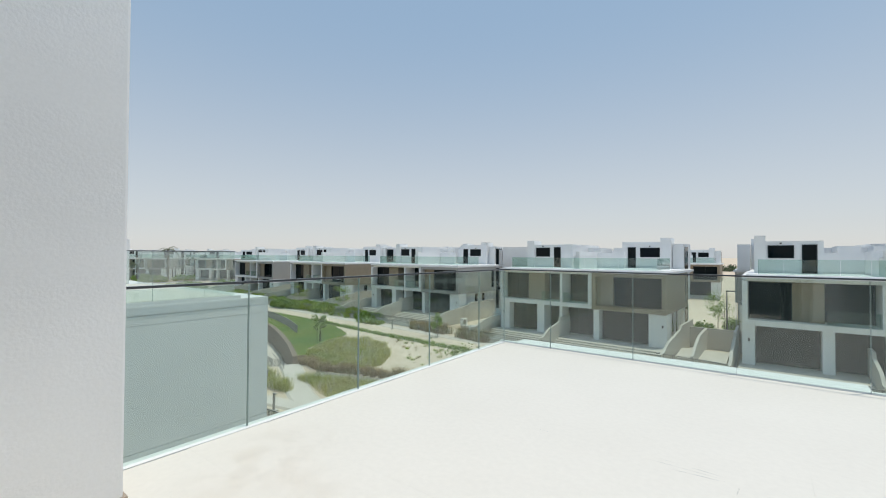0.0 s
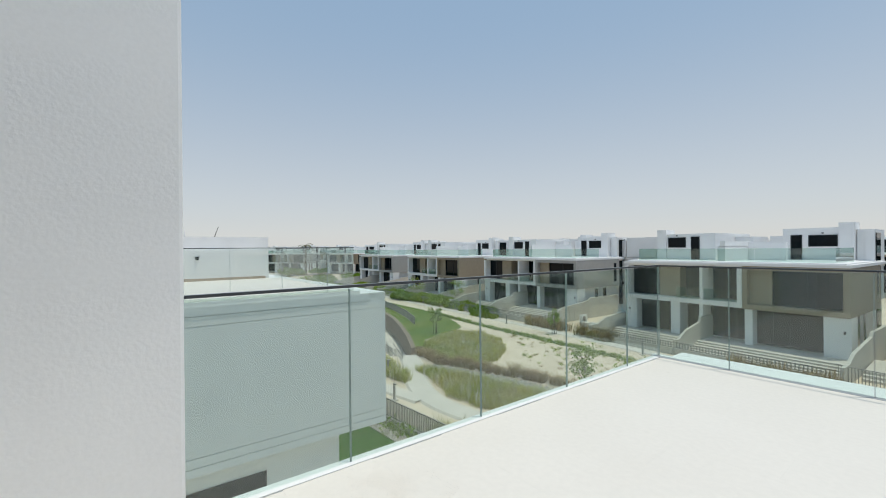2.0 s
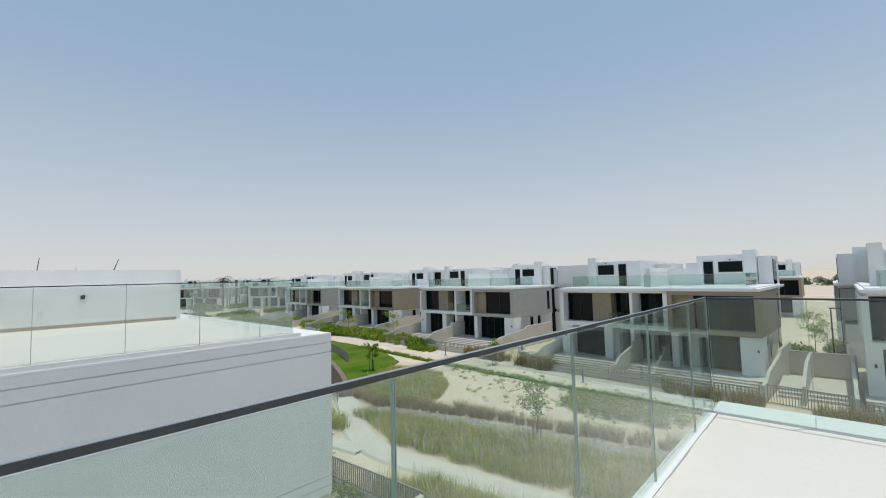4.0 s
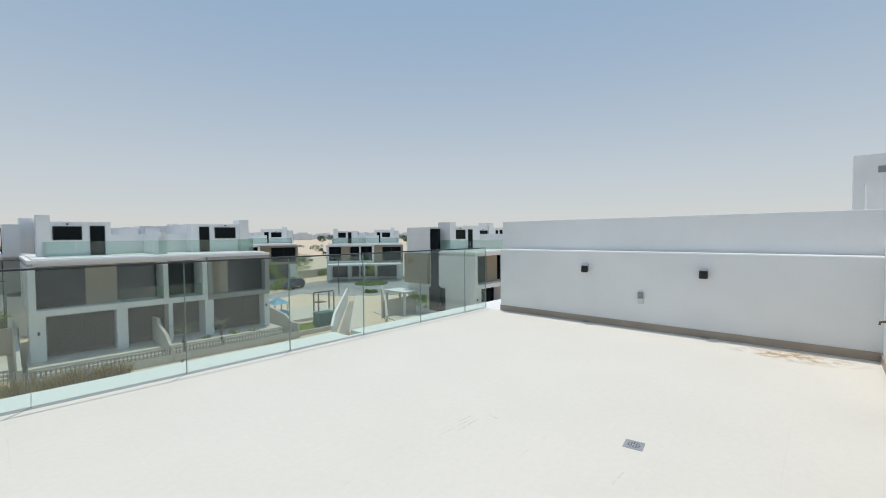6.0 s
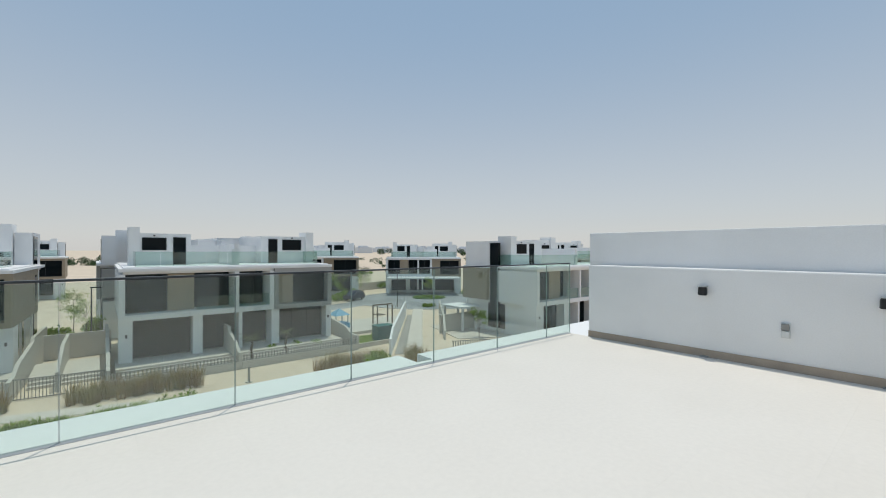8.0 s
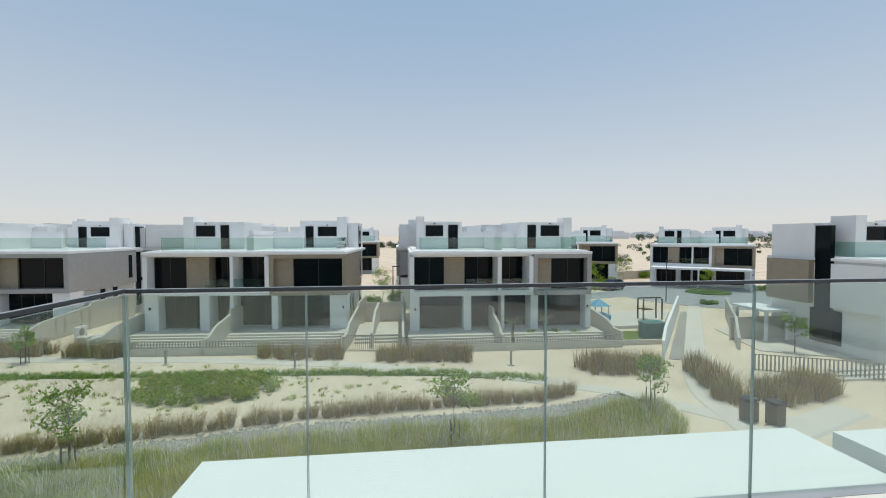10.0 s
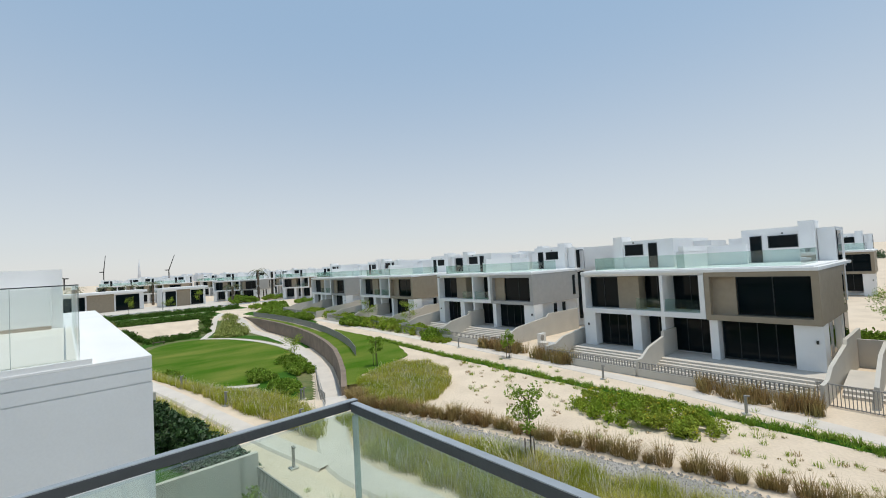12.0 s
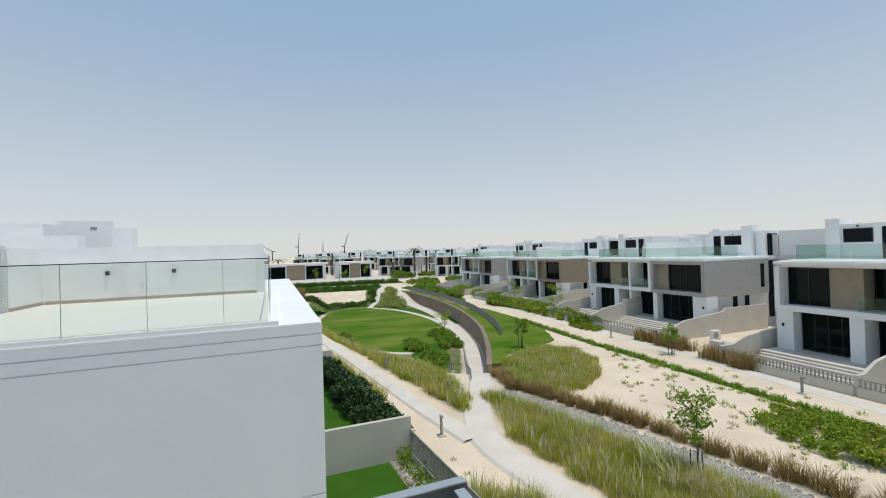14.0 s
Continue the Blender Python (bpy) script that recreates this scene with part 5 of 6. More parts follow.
# side of the white villa beyond the path: clad box and stair glazing
boxes("side_box", [(-0.45, 0.3, 6.4, 10.2, 3.1, 6.5)], TAN, VE, "tan cladding box")
boxes("stair_window", [(-0.03, 0.3, 5.1, 6.3, 0.2, 9.2)], PANE, VE)
boxes("stair_tower", [(0.0, 2.6, 6.4, 10.2, 6.7, 9.4)], FACADE, VE)
th = empty("entrance_canopy", pose(31.6, 29.2, GZ), "white flat entrance canopy on square posts", "canopy")
boxes("roof", [(-0.2, 2.4, -0.2, 3.4, 2.5, 2.7)], FACADE, th)
for a, b in ((0, 0), (2.0, 0), (0, 3.0), (2.0, 3.0)):
    boxes("post", [(a, a + 0.2, b, b + 0.2, -0.1, 2.5)], FACADE, th)


# ---- the neighbouring villa ----
NX = -8.27  # side face of the neighbouring villa


def neighbour():
    th = empty("neighbour_villa", pose(0, 0, GZ), "pale grey rendered villa with a glazed roof terrace", "house")
    Z = -GZ + 0.235
    G = 0.024
    YF = 0.67  # garden face of the roof slab
    levels = [(Z - 3.90, Z - 3.72), (Z - 3.72 + G, Z - 3.50), (Z - 3.50 + G, Z - 0.53), (Z - 0.53 + G, Z - 0.30), (Z - 0.30 + G, Z - 0.10)]
    for a, b in levels:
        boxes("wall_band", [(-26.6, NX, -14, YF, a, b)], NBWALL, th)
    boxes("wall_core", [(-26.55, NX - 0.025, -13.9, YF - 0.025, Z - 3.89, Z - 0.11)], NBWALL, th)
    boxes("ground_floor", [(-26.0, NX - 0.5, -14, -0.6, -0.2, Z - 3.9)], FACADE, th)
    boxes("roof_deck", [(-26.6, NX, -14, YF, Z - 0.098, Z - 0.06)], FACADE, th)
    boxes("roof_kerb", [(-16.0, NX - 0.02, -14, -0.14, Z - 0.06, Z + 0.03)], FACADE, th)
    boxes("slot_window", [(NX - 0.5, NX - 0.48, -4.6, -2.6, 1.0, 3.2)], PANE, th)
    boxes("terrace_paving", [(-15.6, NX - 0.12, -7.3, -0.34, Z + 0.03, Z + 0.045)], TILE, th)
    gx = NX - 0.06
    gy = -0.30
    n = 5
    for i in range(n):
        y1 = gy - 0.02 - (0.77 + (i - 1) * 1.205 if i else 0)
        y0 = gy - 0.02 - 0.77 - i * 1.205
        o = boxes("balustrade_pane", [(gx - 0.009, gx + 0.009, y0 + 0.003, y1 - 0.003, Z + 0.03, Z + 1.25)], NBGLASS, th)
        o.visible_shadow = False
        o = boxes("glass_edge", [(gx - 0.010, gx + 0.010, y0 - 0.003, y0 + 0.003, Z + 0.03, Z + 1.25)], EDGE, o)
    boxes("rail", [(gx - 0.010, gx + 0.010, gy - 5.65, gy, Z + 1.25, Z + 1.268)], RAIL, th)
    for i in range(6):
        x1 = gx - 0.02 - i * 1.25
        o = boxes("balustrade_pane", [(x1 - 1.23, x1, gy - 0.009, gy + 0.009, Z + 0.03, Z + 1.25)], NBGLASS, th)
        o.visible_shadow = False
    boxes("rail", [(gx - 7.6, gx - 0.02, gy - 0.01, gy + 0.01, Z + 1.25, Z + 1.268)], RAIL, th)
    px = -15.6
    boxes("parapet", [(px - 0.46, px, -6.6, -0.75, Z, Z + 1.2)], PLASTER, th)
    boxes("upper_parapet", [(px - 0.9, px - 0.461, -6.6, -0.5, Z, Z + 1.75)], PLASTER, th)
    boxes("skirting", [(px, px + 0.015, -6.55, -0.75, Z + 0.045, Z + 0.145)], SKIRT, th)
    boxes("tap_wall", [(px, px + 1.75, -6.8, -6.6, Z, Z + 1.72)], PLASTER, th)
    boxes("skirting", [(px + 0.02, px + 1.75, -6.6, -6.585, Z + 0.045, Z + 0.145)], SKIRT, th)
    for i in range(24):
        boxes("louvre", [(px + 1.8, px + 2.6, -6.66, -6.61, Z + 0.12 + i * 0.07, Z + 0.165 + i * 0.07)], WHITEPL, th)
    boxes("screen_back", [(px + 1.76, px + 2.6, -6.8, -6.67, Z, Z + 1.72)], PLASTER, th)
    boxes("penthouse", [(px + 2.6, gx + 0.05, -12, -7.6, Z, Z + 3.0), (px + 2.62, px + 3.05, -7.6, -6.6, Z, Z + 2.32)], PLASTER, th)
    boxes("fin", [(gx - 0.6, gx + 0.02, -9.3, -6.55, Z + 0.06, Z + 3.3)], PLASTER, th)
    for yy in (-3.22, -5.0):
        boxes("wall_lamp", [(px, px + 0.07, yy - 0.05, yy + 0.05, Z + 0.86, Z + 0.98)], BLACK, th)
    boxes("socket", [(px, px + 0.04, -4.17, -4.07, Z + 0.4, Z + 0.55)], WHITEPL, th)
    # the other half of the pair, beyond the party wall
    boxes("far_penthouse", [(-24.0, -21.8, -13, -9.0, Z, Z + 2.95), (-23.6, -23.0, -9.2, -7.1, Z, Z + 3.15), (-21.8, -21.0, -10.0, -7.6, Z, Z + 2.4), (-22.6, -22.0, -6.7, -5.94, Z, Z + 2.75)], PLASTER, th)
    boxes("vent", [(-23.0, -22.985, -7.8, -7.55, Z + 2.75, Z + 2.87)], FENCE, th)


neighbour()

# its garden
patch("neighbour_lawn", [(-17.1, 0.8), (-10.4, 0.8), (-10.4, 4.6), (-17.1, 4.2)], LAWN_DK, GZ + 0.05, "dark green clipped back lawn")
patch("neighbour_bed", [(-17.1, 4.25), (-10.4, 4.65), (-10.4, 5.5), (-17.1, 5.05)], GRAVEL, GZ + 0.04, "pebble planting bed beside the fence")
stepped_wall("neighbour_cross_wall", -17.2, 0.7, -17.2, 5.2, [(0, 1.84), (1, 1.84)], "pale rendered garden wall")
picket_fence("neighbour_fence", [(-17.1, 5.15), (-10.2, 5.65)], 1.3, FENCE, "grey upright-slat garden fence on a low wall", 0.13, 0.4, bar=0.05)
stepped_wall("neighbour_near_wall", -10.2, 5.6, -10.2, 0.7, [(0, 1.2), (1, 1.2)], "pale rendered garden wall between plots")
patch("further_lawn", [(-32, 0.6), (-17.4, 0.9), (-17.4, 4.0), (-32, 3.0)], LAWN_DK, GZ + 0.05, "dark green further back lawn")


def bed_stones():
    rng = random.Random(31)
    v, f = [], []
    for _ in range(260):
        x, y, r = rng.uniform(-17.0, -12.5), rng.uniform(4.5, 5.05), rng.uniform(0.05, 0.14)
        a, k = rng.uniform(0, 6), len(v)
        v += [(x + r * math.cos(a + q), y + r * math.sin(a + q), GZ + 0.03) for q in (0, 1.3, 2.6, 3.7, 5.0)] + [(x + r * 0.2, y, GZ + 0.05 + r * 0.8)]
        f += [(k + q, k + (q + 1) % 5, k + 5) for q in range(5)]
    tagged(mesh_of("bed_stones", v, f, PATHC), "loose pale stones in the planting bed", "stones", kind="stuff")


bed_stones()


def hedge():
    rng = random.Random(21)
    th = empty("clipped_hedge", pose(-23.9, 3.85, GZ), "dense dark green garden hedge", "hedge")
    cs = [(rng.uniform(-6.2, 6.4), 0, 0, 1) for _ in range(170)]
    cs = [(x, x * 0.12 + rng.uniform(-0.55, 0.55), rng.uniform(0.2, 1.75), rng.uniform(0.7, 1.2)) for x, _, _, _ in cs]
    leaves("foliage", cs, 120, 0.42, 0.11, HEDGE, th, seed=21)
    for i in range(10):
        tube("stem", [(-5.5 + i * 1.25, (-5.5 + i * 1.25) * 0.12, -0.1), (-5.5 + i * 1.25, (-5.5 + i * 1.25) * 0.12, 1.3)], [0.03, 0.015], BARK, th, sides=5)


hedge()
stepped_wall("further_wall", -32.2, 0.6, -32.2, 3.8, [(0, 1.8), (1, 1.8)], "pale rendered garden wall")
for i, (x, y) in enumerate([(-16.8, 4.75), (-16.2, 4.7), (-15.1, 4.85), (-14.2, 4.9), (-13.4, 4.95)]):
    shrub("bed_plant", x, y, 0.18, 0.18, 0.9, LEAF, "upright green garden plant in pebbles", 200 + i, 8, 0.08, per=16)

# ---- our own building below the terrace ----
th = empty("own_villa", pose(0, 0, GZ), "white rendered villa under the roof terrace", "house")
boxes("upper_walls", [(-0.06, 15.2, -14, -0.02, 3.4, -GZ - 0.30)], FACADE, th)
boxes("ground_walls", [(0.5, 14.8, -14, -0.8, -0.2, 3.4)], FACADE, th)
boxes("eave", [(-0.10, 4.45, -0.02, 0.98, -GZ - 0.42, -GZ - 0.13)], FACADE, th)
boxes("eave", [(4.72, 15.3, -0.02, 0.88, -GZ - 0.42, -GZ - 0.13)], FACADE, th)
patch("own_garden", [(-8.6, -12), (15, -12), (15, 2.5), (-8.6, 2.5)], PLOTC, GZ + 0.04, "pale paving round the villa")

# ---- the roof terrace ----
slab = boxes("floor", [(-0.06, 7.30, -14, 0.03, -0.29, -0.021)], GROUT)
tagged(slab, "cream porcelain tiled terrace floor with faint joints", "floor", kind="structure")


def floor_tiles():
    me = None
    tw, td, g = 1.2, 0.6, 0.0003
    for j in range(12):
        for i in range(8):
            x0 = 0.06 + i * tw - (0.6 if j % 2 else 0)
            y1 = -0.052 - j * td
            x1, y0 = x0 + tw - g, y1 - td + g
            if x1 < 0.07 or x0 > 7.29:
                continue
            boxes("tile", [(max(x0, 0.05), min(x1, 7.295), y0, y1, -0.021, 0.0)], TILE, slab)


floor_tiles()
tagged(boxes("kerb_front", [(-0.06, 7.30, -0.05, 0.03, -0.02, 0.002)], CHANNEL), "grey metal glazing channel along the terrace edge", "trim", kind="structure")
tagged(boxes("kerb_side", [(-0.055, 0.045, -5.41, -0.051, -0.02, 0.002)], FACADE), "white kerb along the side glazing", "trim", kind="structure")
tagged(boxes("outer_upstand", [(-0.10, 7.28, 0.031, 0.12, -0.13, -0.004)], FACADE), "white upstand outside the glazing", "trim", kind="structure")


def balustrade(name, cuts, along_x, label):
    """Frameless glass panes in a floor channel, under a flat metal handrail."""
    th = empty(name, pose(0, 0, 0), label, "balustrade")
    for a, b in zip(cuts, cuts[1:]):
        sp = (a + 0.003, b - 0.003, -0.006, 0.006, 0.0, 1.175) if along_x else (-0.007, 0.006, a + 0.003, b - 0.003, 0.0, 1.175)
        pane = boxes("glass_pane", [sp], GLASS, th)
        pane.visible_shadow = False
        for e in (a + 0.003, b - 0.003):
            es = (e - 0.0012, e + 0.0012, -0.007, 0.007, 0.003, 1.174) if along_x else (-0.008, 0.007, e - 0.0012, e + 0.0012, 0.003, 1.174)
            boxes("glass_edge", [es], EDGE, pane)
    lo, hi = cuts[0], cuts[-1]
    sp = [(lo, hi, -0.0085, 0.0085, 1.182, 1.2)] if along_x else [(-0.0085, 0.0085, lo, hi, 1.182, 1.2)]
    rail = boxes("handrail", sp, RAIL, th, bevel=0.002)
    x0, x1, y0, y1, z0, z1 = sp[0]
    boxes("rail_cap", [(x0 + 0.001, x1 - 0.001, y0 + 0.001, y1 - 0.001, z1 - 0.001, z1 + 0.0015)], RAILTOP, rail, "brushed aluminium top face")
    return th


balustrade("front_balustrade", [0.02, 0.82, 2.01, 3.18, 4.335, 5.51, 6.68, 7.34], True, "frameless green glass balustrade with a grey metal handrail")
balustrade("side_balustrade", [-6.8, -5.59, -4.385, -3.18, -1.974, -0.772, 0.018], False, "frameless green glass side balustrade with a grey metal handrail")

# parapet between the two terraces
boxes_p = tagged(boxes("wall_east", [(7.30, 7.72, -5.7, -0.385, -0.3, 1.165)], PLASTER, bevel=0.012), "white plastered parapet wall with a ledge", "wall", kind="structure")
tagged(boxes("wall_east_upper", [(7.72, 8.1, -5.7, -0.15, -0.3, 1.715)], PLASTER, bevel=0.012), "white plastered upper parapet wall", "wall", kind="structure")
tagged(boxes("parapet_return", [(7.31, 7.71, -5.6, -0.4, 1.166, 1.168)], PLASTER), "white ledge top", "trim", kind="structure")
tagged(boxes("baseboard", [(7.285, 7.30, -5.5, -0.385, 0.0, 0.10)], SKIRT), "beige stone skirting along the parapet", "trim", kind="structure")
tagged(boxes("wall_screen", [(5.55, 7.30, -5.7, -5.5, -0.3, 1.73)], PLASTER, bevel=0.01), "white plastered screen wall", "wall", kind="structure")
tagged(boxes("baseboard_screen", [(5.55, 7.284, -5.5, -5.485, 0.0, 0.10)], SKIRT), "beige stone skirting", "trim", kind="structure")
tagged(boxes("wall_block", [(4.32, 4.75, -6.457, -5.56, -0.3, 2.31)], PLASTER, bevel=0.02), "white plastered block beside the door", "wall", kind="structure")
tagged(boxes("baseboard_block", [(4.305, 4.32, -6.46, -5.545, 0.0, 0.10), (4.32, 4.77, -5.56, -5.545, 0.0, 0.10)], SKIRT), "beige stone skirting round the block", "trim", kind="structure")


def wall_lamp(y):
    th = empty("wall_lamp", pose(7.30, y, 0.88), "small black half-round wall lamp", "lamp", "parapet wall lamps")
    boxes("bracket", [(-0.02, 0, -0.045, 0.045, -0.03, 0.06)], STEEL, th, bevel=0.004)
    bm = bmesh.new()
    bmesh.ops.create_cone(bm, cap_ends=True, segments=20, radius1=0.055, radius2=0.05, depth=0.11)
    bmesh.ops.bevel(bm, geom=[e for e in bm.edges if abs(e.verts[0].co.z - e.verts[1].co.z) < 0.01], offset=0.008, segments=2, affect='EDGES')
    bmesh.ops.translate(bm, verts=bm.verts[:], vec=(-0.06, 0, 0))
    part("shade", bm, BLACK, th)
    boxes("cap", [(-0.10, 0, -0.05, 0.05, 0.055, 0.07)], STEEL, th, bevel=0.004)


wall_lamp(-2.09)
wall_lamp(-3.78)
th = empty("socket_box", pose(7.30, -2.955, 0.477), "white weatherproof double socket box", "socket")
boxes("plate", [(-0.025, 0, -0.045, 0.045, -0.09, 0.09)], WHITEPL, th, bevel=0.006)
boxes("cover", [(-0.05, -0.02, -0.038, 0.038, 0.005, 0.08)], FENCE, th, bevel=0.006)
boxes("cover", [(-0.05, -0.02, -0.038, 0.038, -0.08, -0.005)], WHITEPL, th, bevel=0.006)
for y in (-2.1, -3.8):
    o = boxes("weep_outlet", [(7.25, 7.286, y - 0.05, y + 0.05, 0.0, 0.018)], FENCE)
    tagged(o, "small grey outlet at the wall foot", "outlet")

# louvred door
th = empty("louvre_door", pose(5.15, -5.5, 0), "white metal louvred cupboard door", "door")
boxes("frame", [(-0.42, -0.36, -0.06, 0.0, 0.02, 1.74), (0.36, 0.42, -0.06, 0.0, 0.02, 1.74), (-0.36, 0.36, -0.06, 0.0, 1.67, 1.74), (-0.36, 0.36, -0.06, 0.0, 0.02, 0.09)], WHITEPL, th, bevel=0.003)
for i in range(31):
    z = 0.115 + i * 0.05
    mesh_of("slat", [(-0.36, -0.052, z + 0.035), (0.36, -0.052, z + 0.035), (0.36, -0.005, z), (-0.36, -0.005, z), (-0.36, -0.052, z + 0.043), (0.36, -0.052, z + 0.043), (0.36, -0.005, z + 0.008), (-0.36, -0.005, z + 0.008)], BOXF, WHITEPL, th)
boxes("backing", [(-0.40, 0.40, -0.16, -0.075, 0.0, 1.72)], FENCE, th)
boxes("handle", [(0.30, 0.34, 0.0, 0.05, 0.98, 1.0), (0.18, 0.34, 0.04, 0.055, 0.98, 1.0)], WHITEPL, th, bevel=0.004)
tagged(boxes("louvre_jamb", [(4.7, 4.728, -5.7, -5.5, -0.3, 1.73)], PLASTER), "white jamb beside the louvred door", "wall", kind="structure")

th = empty("garden_tap", pose(6.3, -5.5, 0.6), "bronze garden tap on the wall", "tap")
tube("spout", [(0, 0, 0), (0, 0.06, 0), (0, 0.09, -0.008), (0, 0.095, -0.035)], [0.010, 0.010, 0.010, 0.009], BARK, th)
tube("valve", [(0, 0.045, 0), (0, 0.045, 0.035)], [0.009, 0.009], BARK, th)
boxes("lever", [(-0.025, 0.025, 0.036, 0.054, 0.035, 0.043)], BARK, th, bevel=0.003)

# floor drain
th = empty("floor_drain", pose(3.56, -4.07, 0.0, 0, 0, 8), "square steel floor drain with a slotted grate", "drain")
boxes("frame", [(-0.062, 0.062, -0.062, -0.05, 0.0, 0.004), (-0.062, 0.062, 0.05, 0.062, 0.0, 0.004), (-0.062, -0.05, -0.05, 0.05, 0.0, 0.004), (0.05, 0.062, -0.05, 0.05, 0.0, 0.004)], CHANNEL, th)
boxes("grate", [(-0.05, 0.05, -0.05, 0.05, 0.0, 0.0025)], CHANNEL, th)
for k in range(12):
    a = k * math.pi / 6
    for r in (0.018, 0.036):
        if r > 0.02 or k % 2 == 0:
            tube("slot", [(r * math.cos(a), r * math.sin(a), 0.0024), (r * math.cos(a), r * math.sin(a), 0.0031)], [0.0055, 0.0055], BLACK, th, sides=8)


def stain_patch(name, cx, cy, rx, ry, seed):
    rng = random.Random(seed)
    n = 26
    pts = [(cx + rx * math.cos(a) * rng.uniform(0.7, 1.1), cy + ry * math.sin(a) * rng.uniform(0.7, 1.1)) for a in [i * 6.283 / n for i in range(n)]]
    v = [(min(x, 7.283), max(y, -5.48), 0.0012) for x, y in pts]
    tagged(mesh_of(name, v, [tuple(range(n))], STAIN), "rust-brown stain on the tiles", "stain")


stain_patch("rust_stain", 6.95, -4.85, 0.42, 0.75, 2)

for i, (x, y, a, b) in enumerate([(1.05, -4.85, 0.8, 0.55), (1.6, -5.0, 0.6, 0.4), (0.6, -4.4, 0.5, 0.6)]):
    n = 22
    rng = random.Random(40 + i)
    tagged(mesh_of("faint_stain", [(x + a * math.cos(k * 6.283 / n) * rng.uniform(0.5, 1.1), y + b * math.sin(k * 6.283 / n) * rng.uniform(0.5, 1.1), 0.001 + 0.0003 * i) for k in range(n)], [tuple(range(n))], FAINT), "faint brownish stain on the tiles", "stain", kind="structure")

# pale scuff lines on the tiles
for i, (x0, y0, x1, y1) in enumerate([(2.85, -3.04, 3.30, -3.00), (2.93, -3.56, 3.33, -3.57), (1.90, -2.97, 2.10, -2.96), (2.97, -4.13, 3.34, -4.14), (2.73, -2.97, 3.32, -2.98), (3.15, -3.54, 3.32, -3.57), (2.77, -2.91, 3.33, -2.95), (3.30, -3.00, 3.28, -3.18)]):
    d = Vector((x1 - x0, y1 - y0, 0))
    n = Vector((-d.y, d.x, 0)).normalized() * 0.006
    q = [Vector((x0, y0, 0.0011)) + n, Vector((x0, y0, 0.0011)) - n, Vector((x1, y1, 0.0011)) - n * 0.3, Vector((x1, y1, 0.0011)) + n * 0.3]
    tagged(mesh_of("scuff_mark", q, [(0, 1, 2, 3)], SCUFF), "faint grey scuff line on the tiles", "stain", kind="structure")

# penthouse: wall, window, door opening
PT = 3.0
w = boxes("wall_house", [(0.622, 2.75, -6.71, -6.46, -0.3, 1.2), (0.622, 2.75, -6.71, -6.46, 2.42, PT), (2.75, 3.22, -6.71, -6.46, -0.3, PT), (3.22, 4.2, -6.71, -6.46, 2.36, PT), (4.2, 4.7, -6.71, -6.46, -0.3, PT)], PLASTER)
tagged(w, "white plastered stair-house wall", "wall", kind="structure")
tagged(boxes("wall_fin", [(-0.02, 0.62, -8.2, -5.41, -0.3, 3.32)], PLASTER, bevel=0.015), "white rough-plastered fin wall", "wall", kind="structure")
tagged(boxes("baseboard_fin", [(0.62, 0.635, -6.46, -5.395, 0.0, 0.10), (-0.02, 0.62, -5.41, -5.395, 0.0, 0.10)], SKIRT), "beige stone skirting round the fin wall", "trim", kind="structure")
tagged(boxes("wall_back", [(0.622, 4.7, -10.2, -10.0, -0.3, PT), (4.5, 4.7, -10.0, -6.71, -0.3, PT), (4.95, 8.0, -6.0, -5.72, -0.3, 1.79), (0.622, 0.7, -10.0, -6.95, -0.3, PT)], PLASTER), "white plastered back walls of the stair house", "wall", kind="structure")
tagged(boxes("ceiling", [(0.622, 4.7, -10.2, -6.46, PT, PT + 0.12)], PLASTER), "flat white roof of the stair house", "ceiling", kind="structure")
th = empty("window_1", pose(0, 0, 0), "dark framed fixed window with tinted glass", "window", kind="structure")
boxes("window_frame", [(0.622, 0.672, -6.70, -6.64, 1.2, 2.42), (2.69, 2.75, -6.72, -6.64, 1.2, 2.42), (0.672, 2.69, -6.72, -6.64, 1.2, 1.26), (0.672, 2.69, -6.72, -6.64, 2.36, 2.42)], DARKFRAME, th)
boxes("pane", [(0.672, 2.69, -6.69, -6.68, 1.26, 2.36)], PANE, th)
th = empty("door_1", pose(4.16, -6.43, 0.03, 0, 0, 119), "open anthracite aluminium glazed door", "door", kind="structure")
boxes("stile", [(0.0, 0.09, -0.035, 0.035, 0.0, 2.29)], DARKFRAME, th, bevel=0.004)
boxes("stile", [(0.59, 0.68, -0.035, 0.035, 0.0, 2.29)], DARKFRAME, th, bevel=0.004)
boxes("rail", [(0.09, 0.59, -0.035, 0.035, 0.0, 0.11)], DARKFRAME, th)
boxes("rail", [(0.09, 0.59, -0.035, 0.035, 2.2, 2.29)], DARKFRAME, th)
pane = boxes("glass_pane", [(0.09, 0.59, -0.008, 0.008, 0.11, 2.2)], DOORGLASS, th)
pane.visible_shadow = False
boxes("edge_seal", [(0.68, 0.692, -0.012, 0.012, 0.02, 2.27)], BLACK, th)
boxes("lock_plate", [(0.6805, 0.6935, -0.011, 0.011, 0.87, 1.15)], STEEL, th)
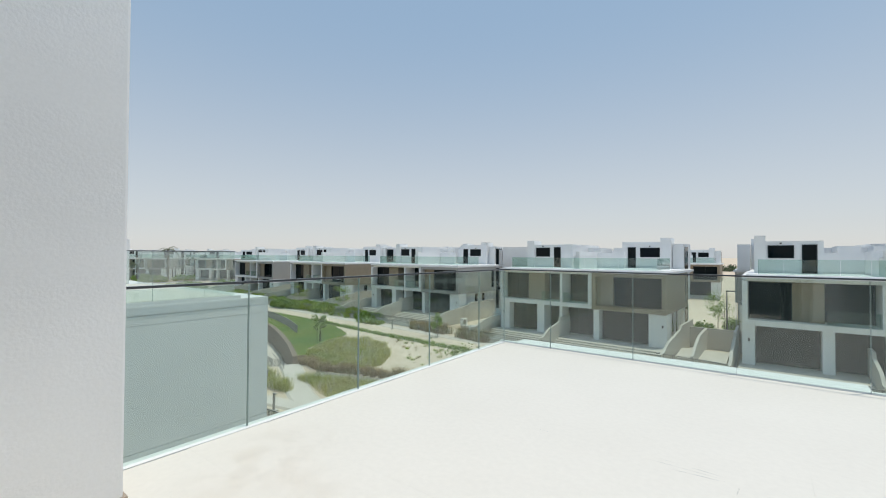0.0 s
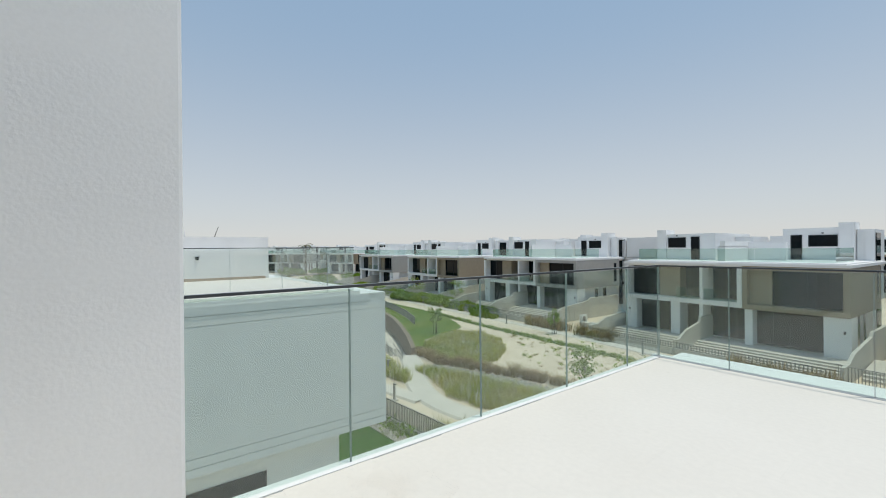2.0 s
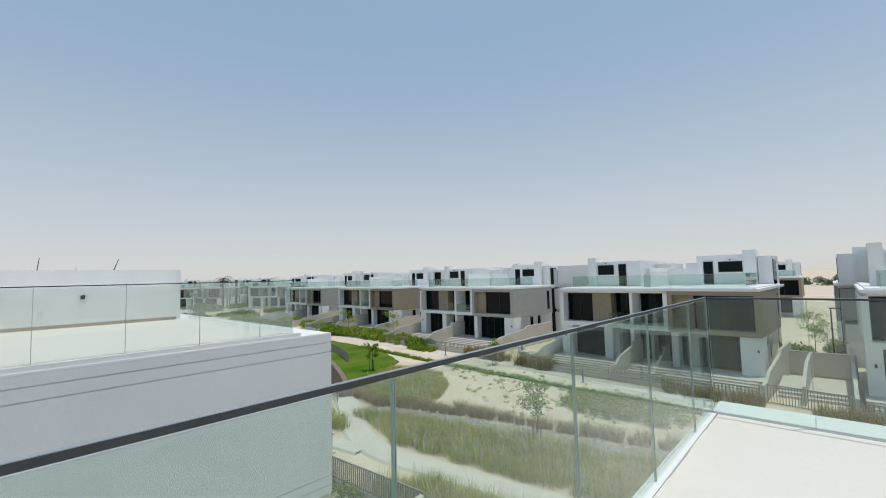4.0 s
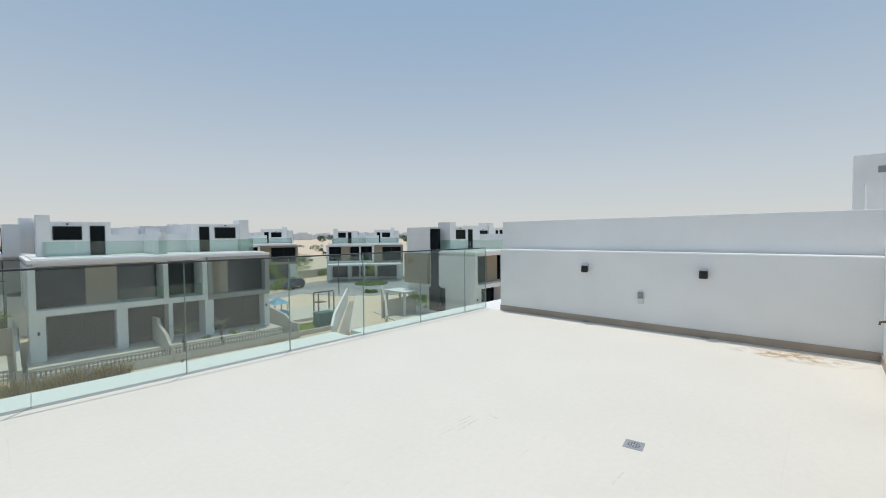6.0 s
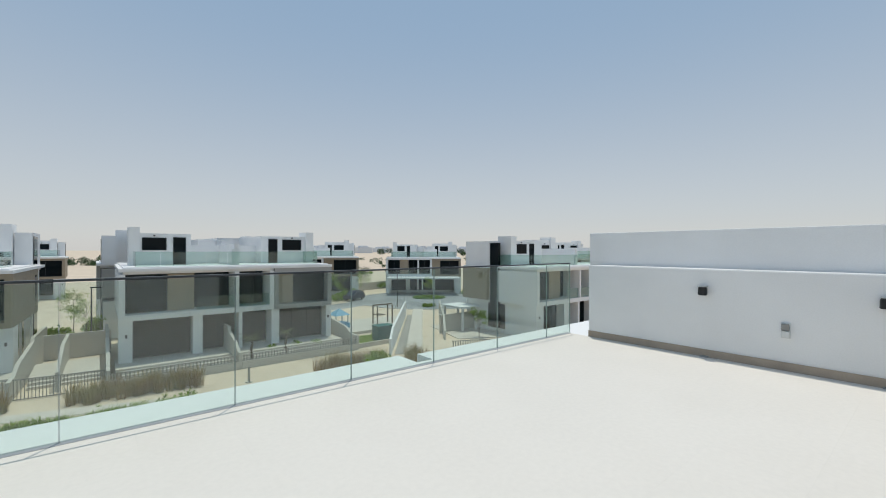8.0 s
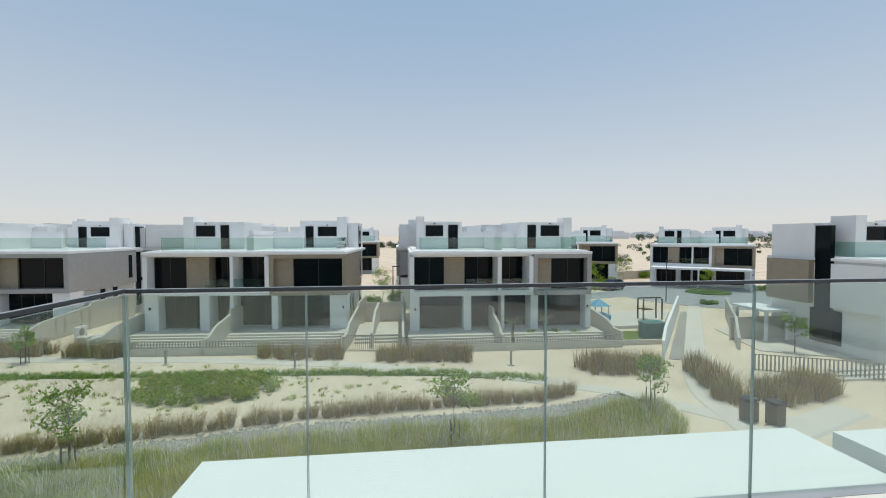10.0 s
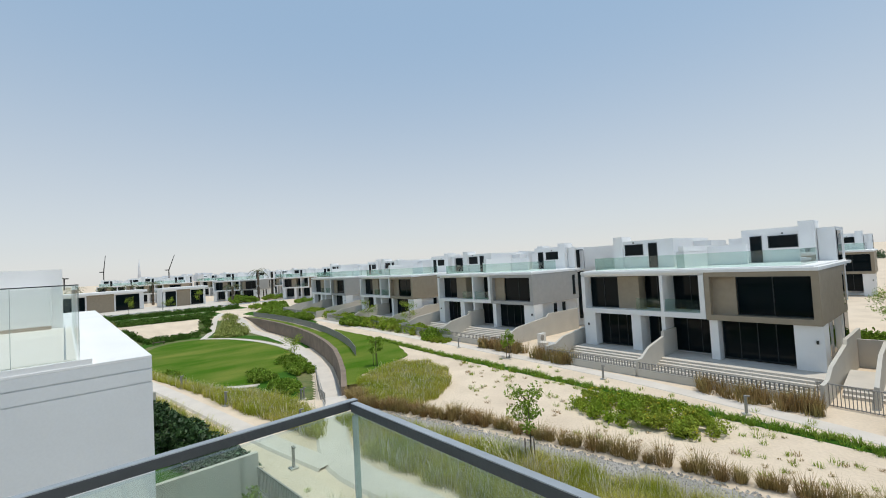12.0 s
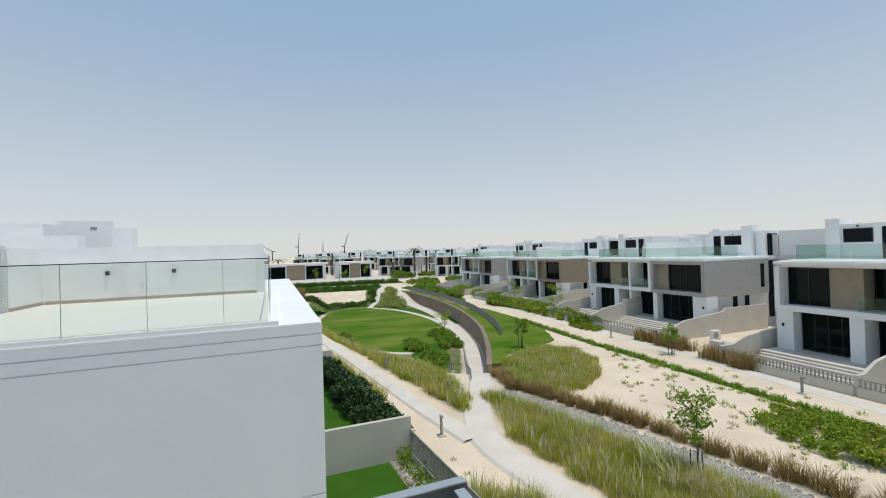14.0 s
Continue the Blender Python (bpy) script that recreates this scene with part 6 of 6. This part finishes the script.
HANDLE = material("dark_steel_handle", (0.16, 0.17, 0.18), 0.3, 0.8, vary=0.03)
hd = boxes("handle", [(0.63, 0.65, 0.035, 0.075, 1.02, 1.04), (0.49, 0.65, 0.062, 0.078, 1.02, 1.04)], HANDLE, th, bevel=0.004)
boxes("cylinder", [(0.625, 0.655, 0.035, 0.046, 0.93, 0.96)], STEEL, th)
boxes("rosette", [(0.615, 0.665, 0.035, 0.042, 1.005, 1.055)], DARKFRAME, th, bevel=0.003)
th = empty("wall_vent", pose(0.62, -5.88, 2.93), "white louvred wall vent", "vent")
boxes("frame", [(0, 0.02, -0.14, -0.11, -0.09, 0.09), (0, 0.02, 0.11, 0.14, -0.09, 0.09), (0, 0.02, -0.11, 0.11, 0.065, 0.09), (0, 0.02, -0.11, 0.11, -0.09, -0.065)], WHITEPL, th)
boxes("backing", [(0, 0.003, -0.11, 0.11, -0.065, 0.065)], BLACK, th)
for i in range(4):
    boxes("slat", [(0.003, 0.016, -0.11, 0.11, -0.055 + i * 0.033, -0.038 + i * 0.033)], WHITEPL, th)
th = empty("outdoor_socket", pose(1.6, -6.46, 0.42), "white weatherproof wall socket", "socket")
boxes("plate", [(-0.04, 0.04, 0, 0.03, -0.06, 0.06)], WHITEPL, th, bevel=0.006)
boxes("cover", [(-0.035, 0.035, 0.03, 0.05, -0.05, 0.05)], WHITEPL, th, bevel=0.006)

# mirrored stair house of the adjoining terrace
th = empty("adjoining_stair_house", pose(0, 0, 0), "white plastered stair house beyond the parapet", "building")
boxes("fin", [(13.45, 14.1, -8.2, -5.43, -0.3, 3.1)], PLASTER, th)
boxes("wall", [(10.8, 13.45, -10.2, -6.46, -0.3, 2.7)], PLASTER, th)
boxes("block", [(10.5, 11.0, -6.6, -5.5, -0.3, 2.26)], PLASTER, th)
boxes("vent", [(13.435, 13.45, -6.04, -5.8, 2.70, 2.84)], FENCE, th)
boxes("terrace_deck", [(8.1, 14.7, -14, 0, -0.3, -0.01)], TILE, th)
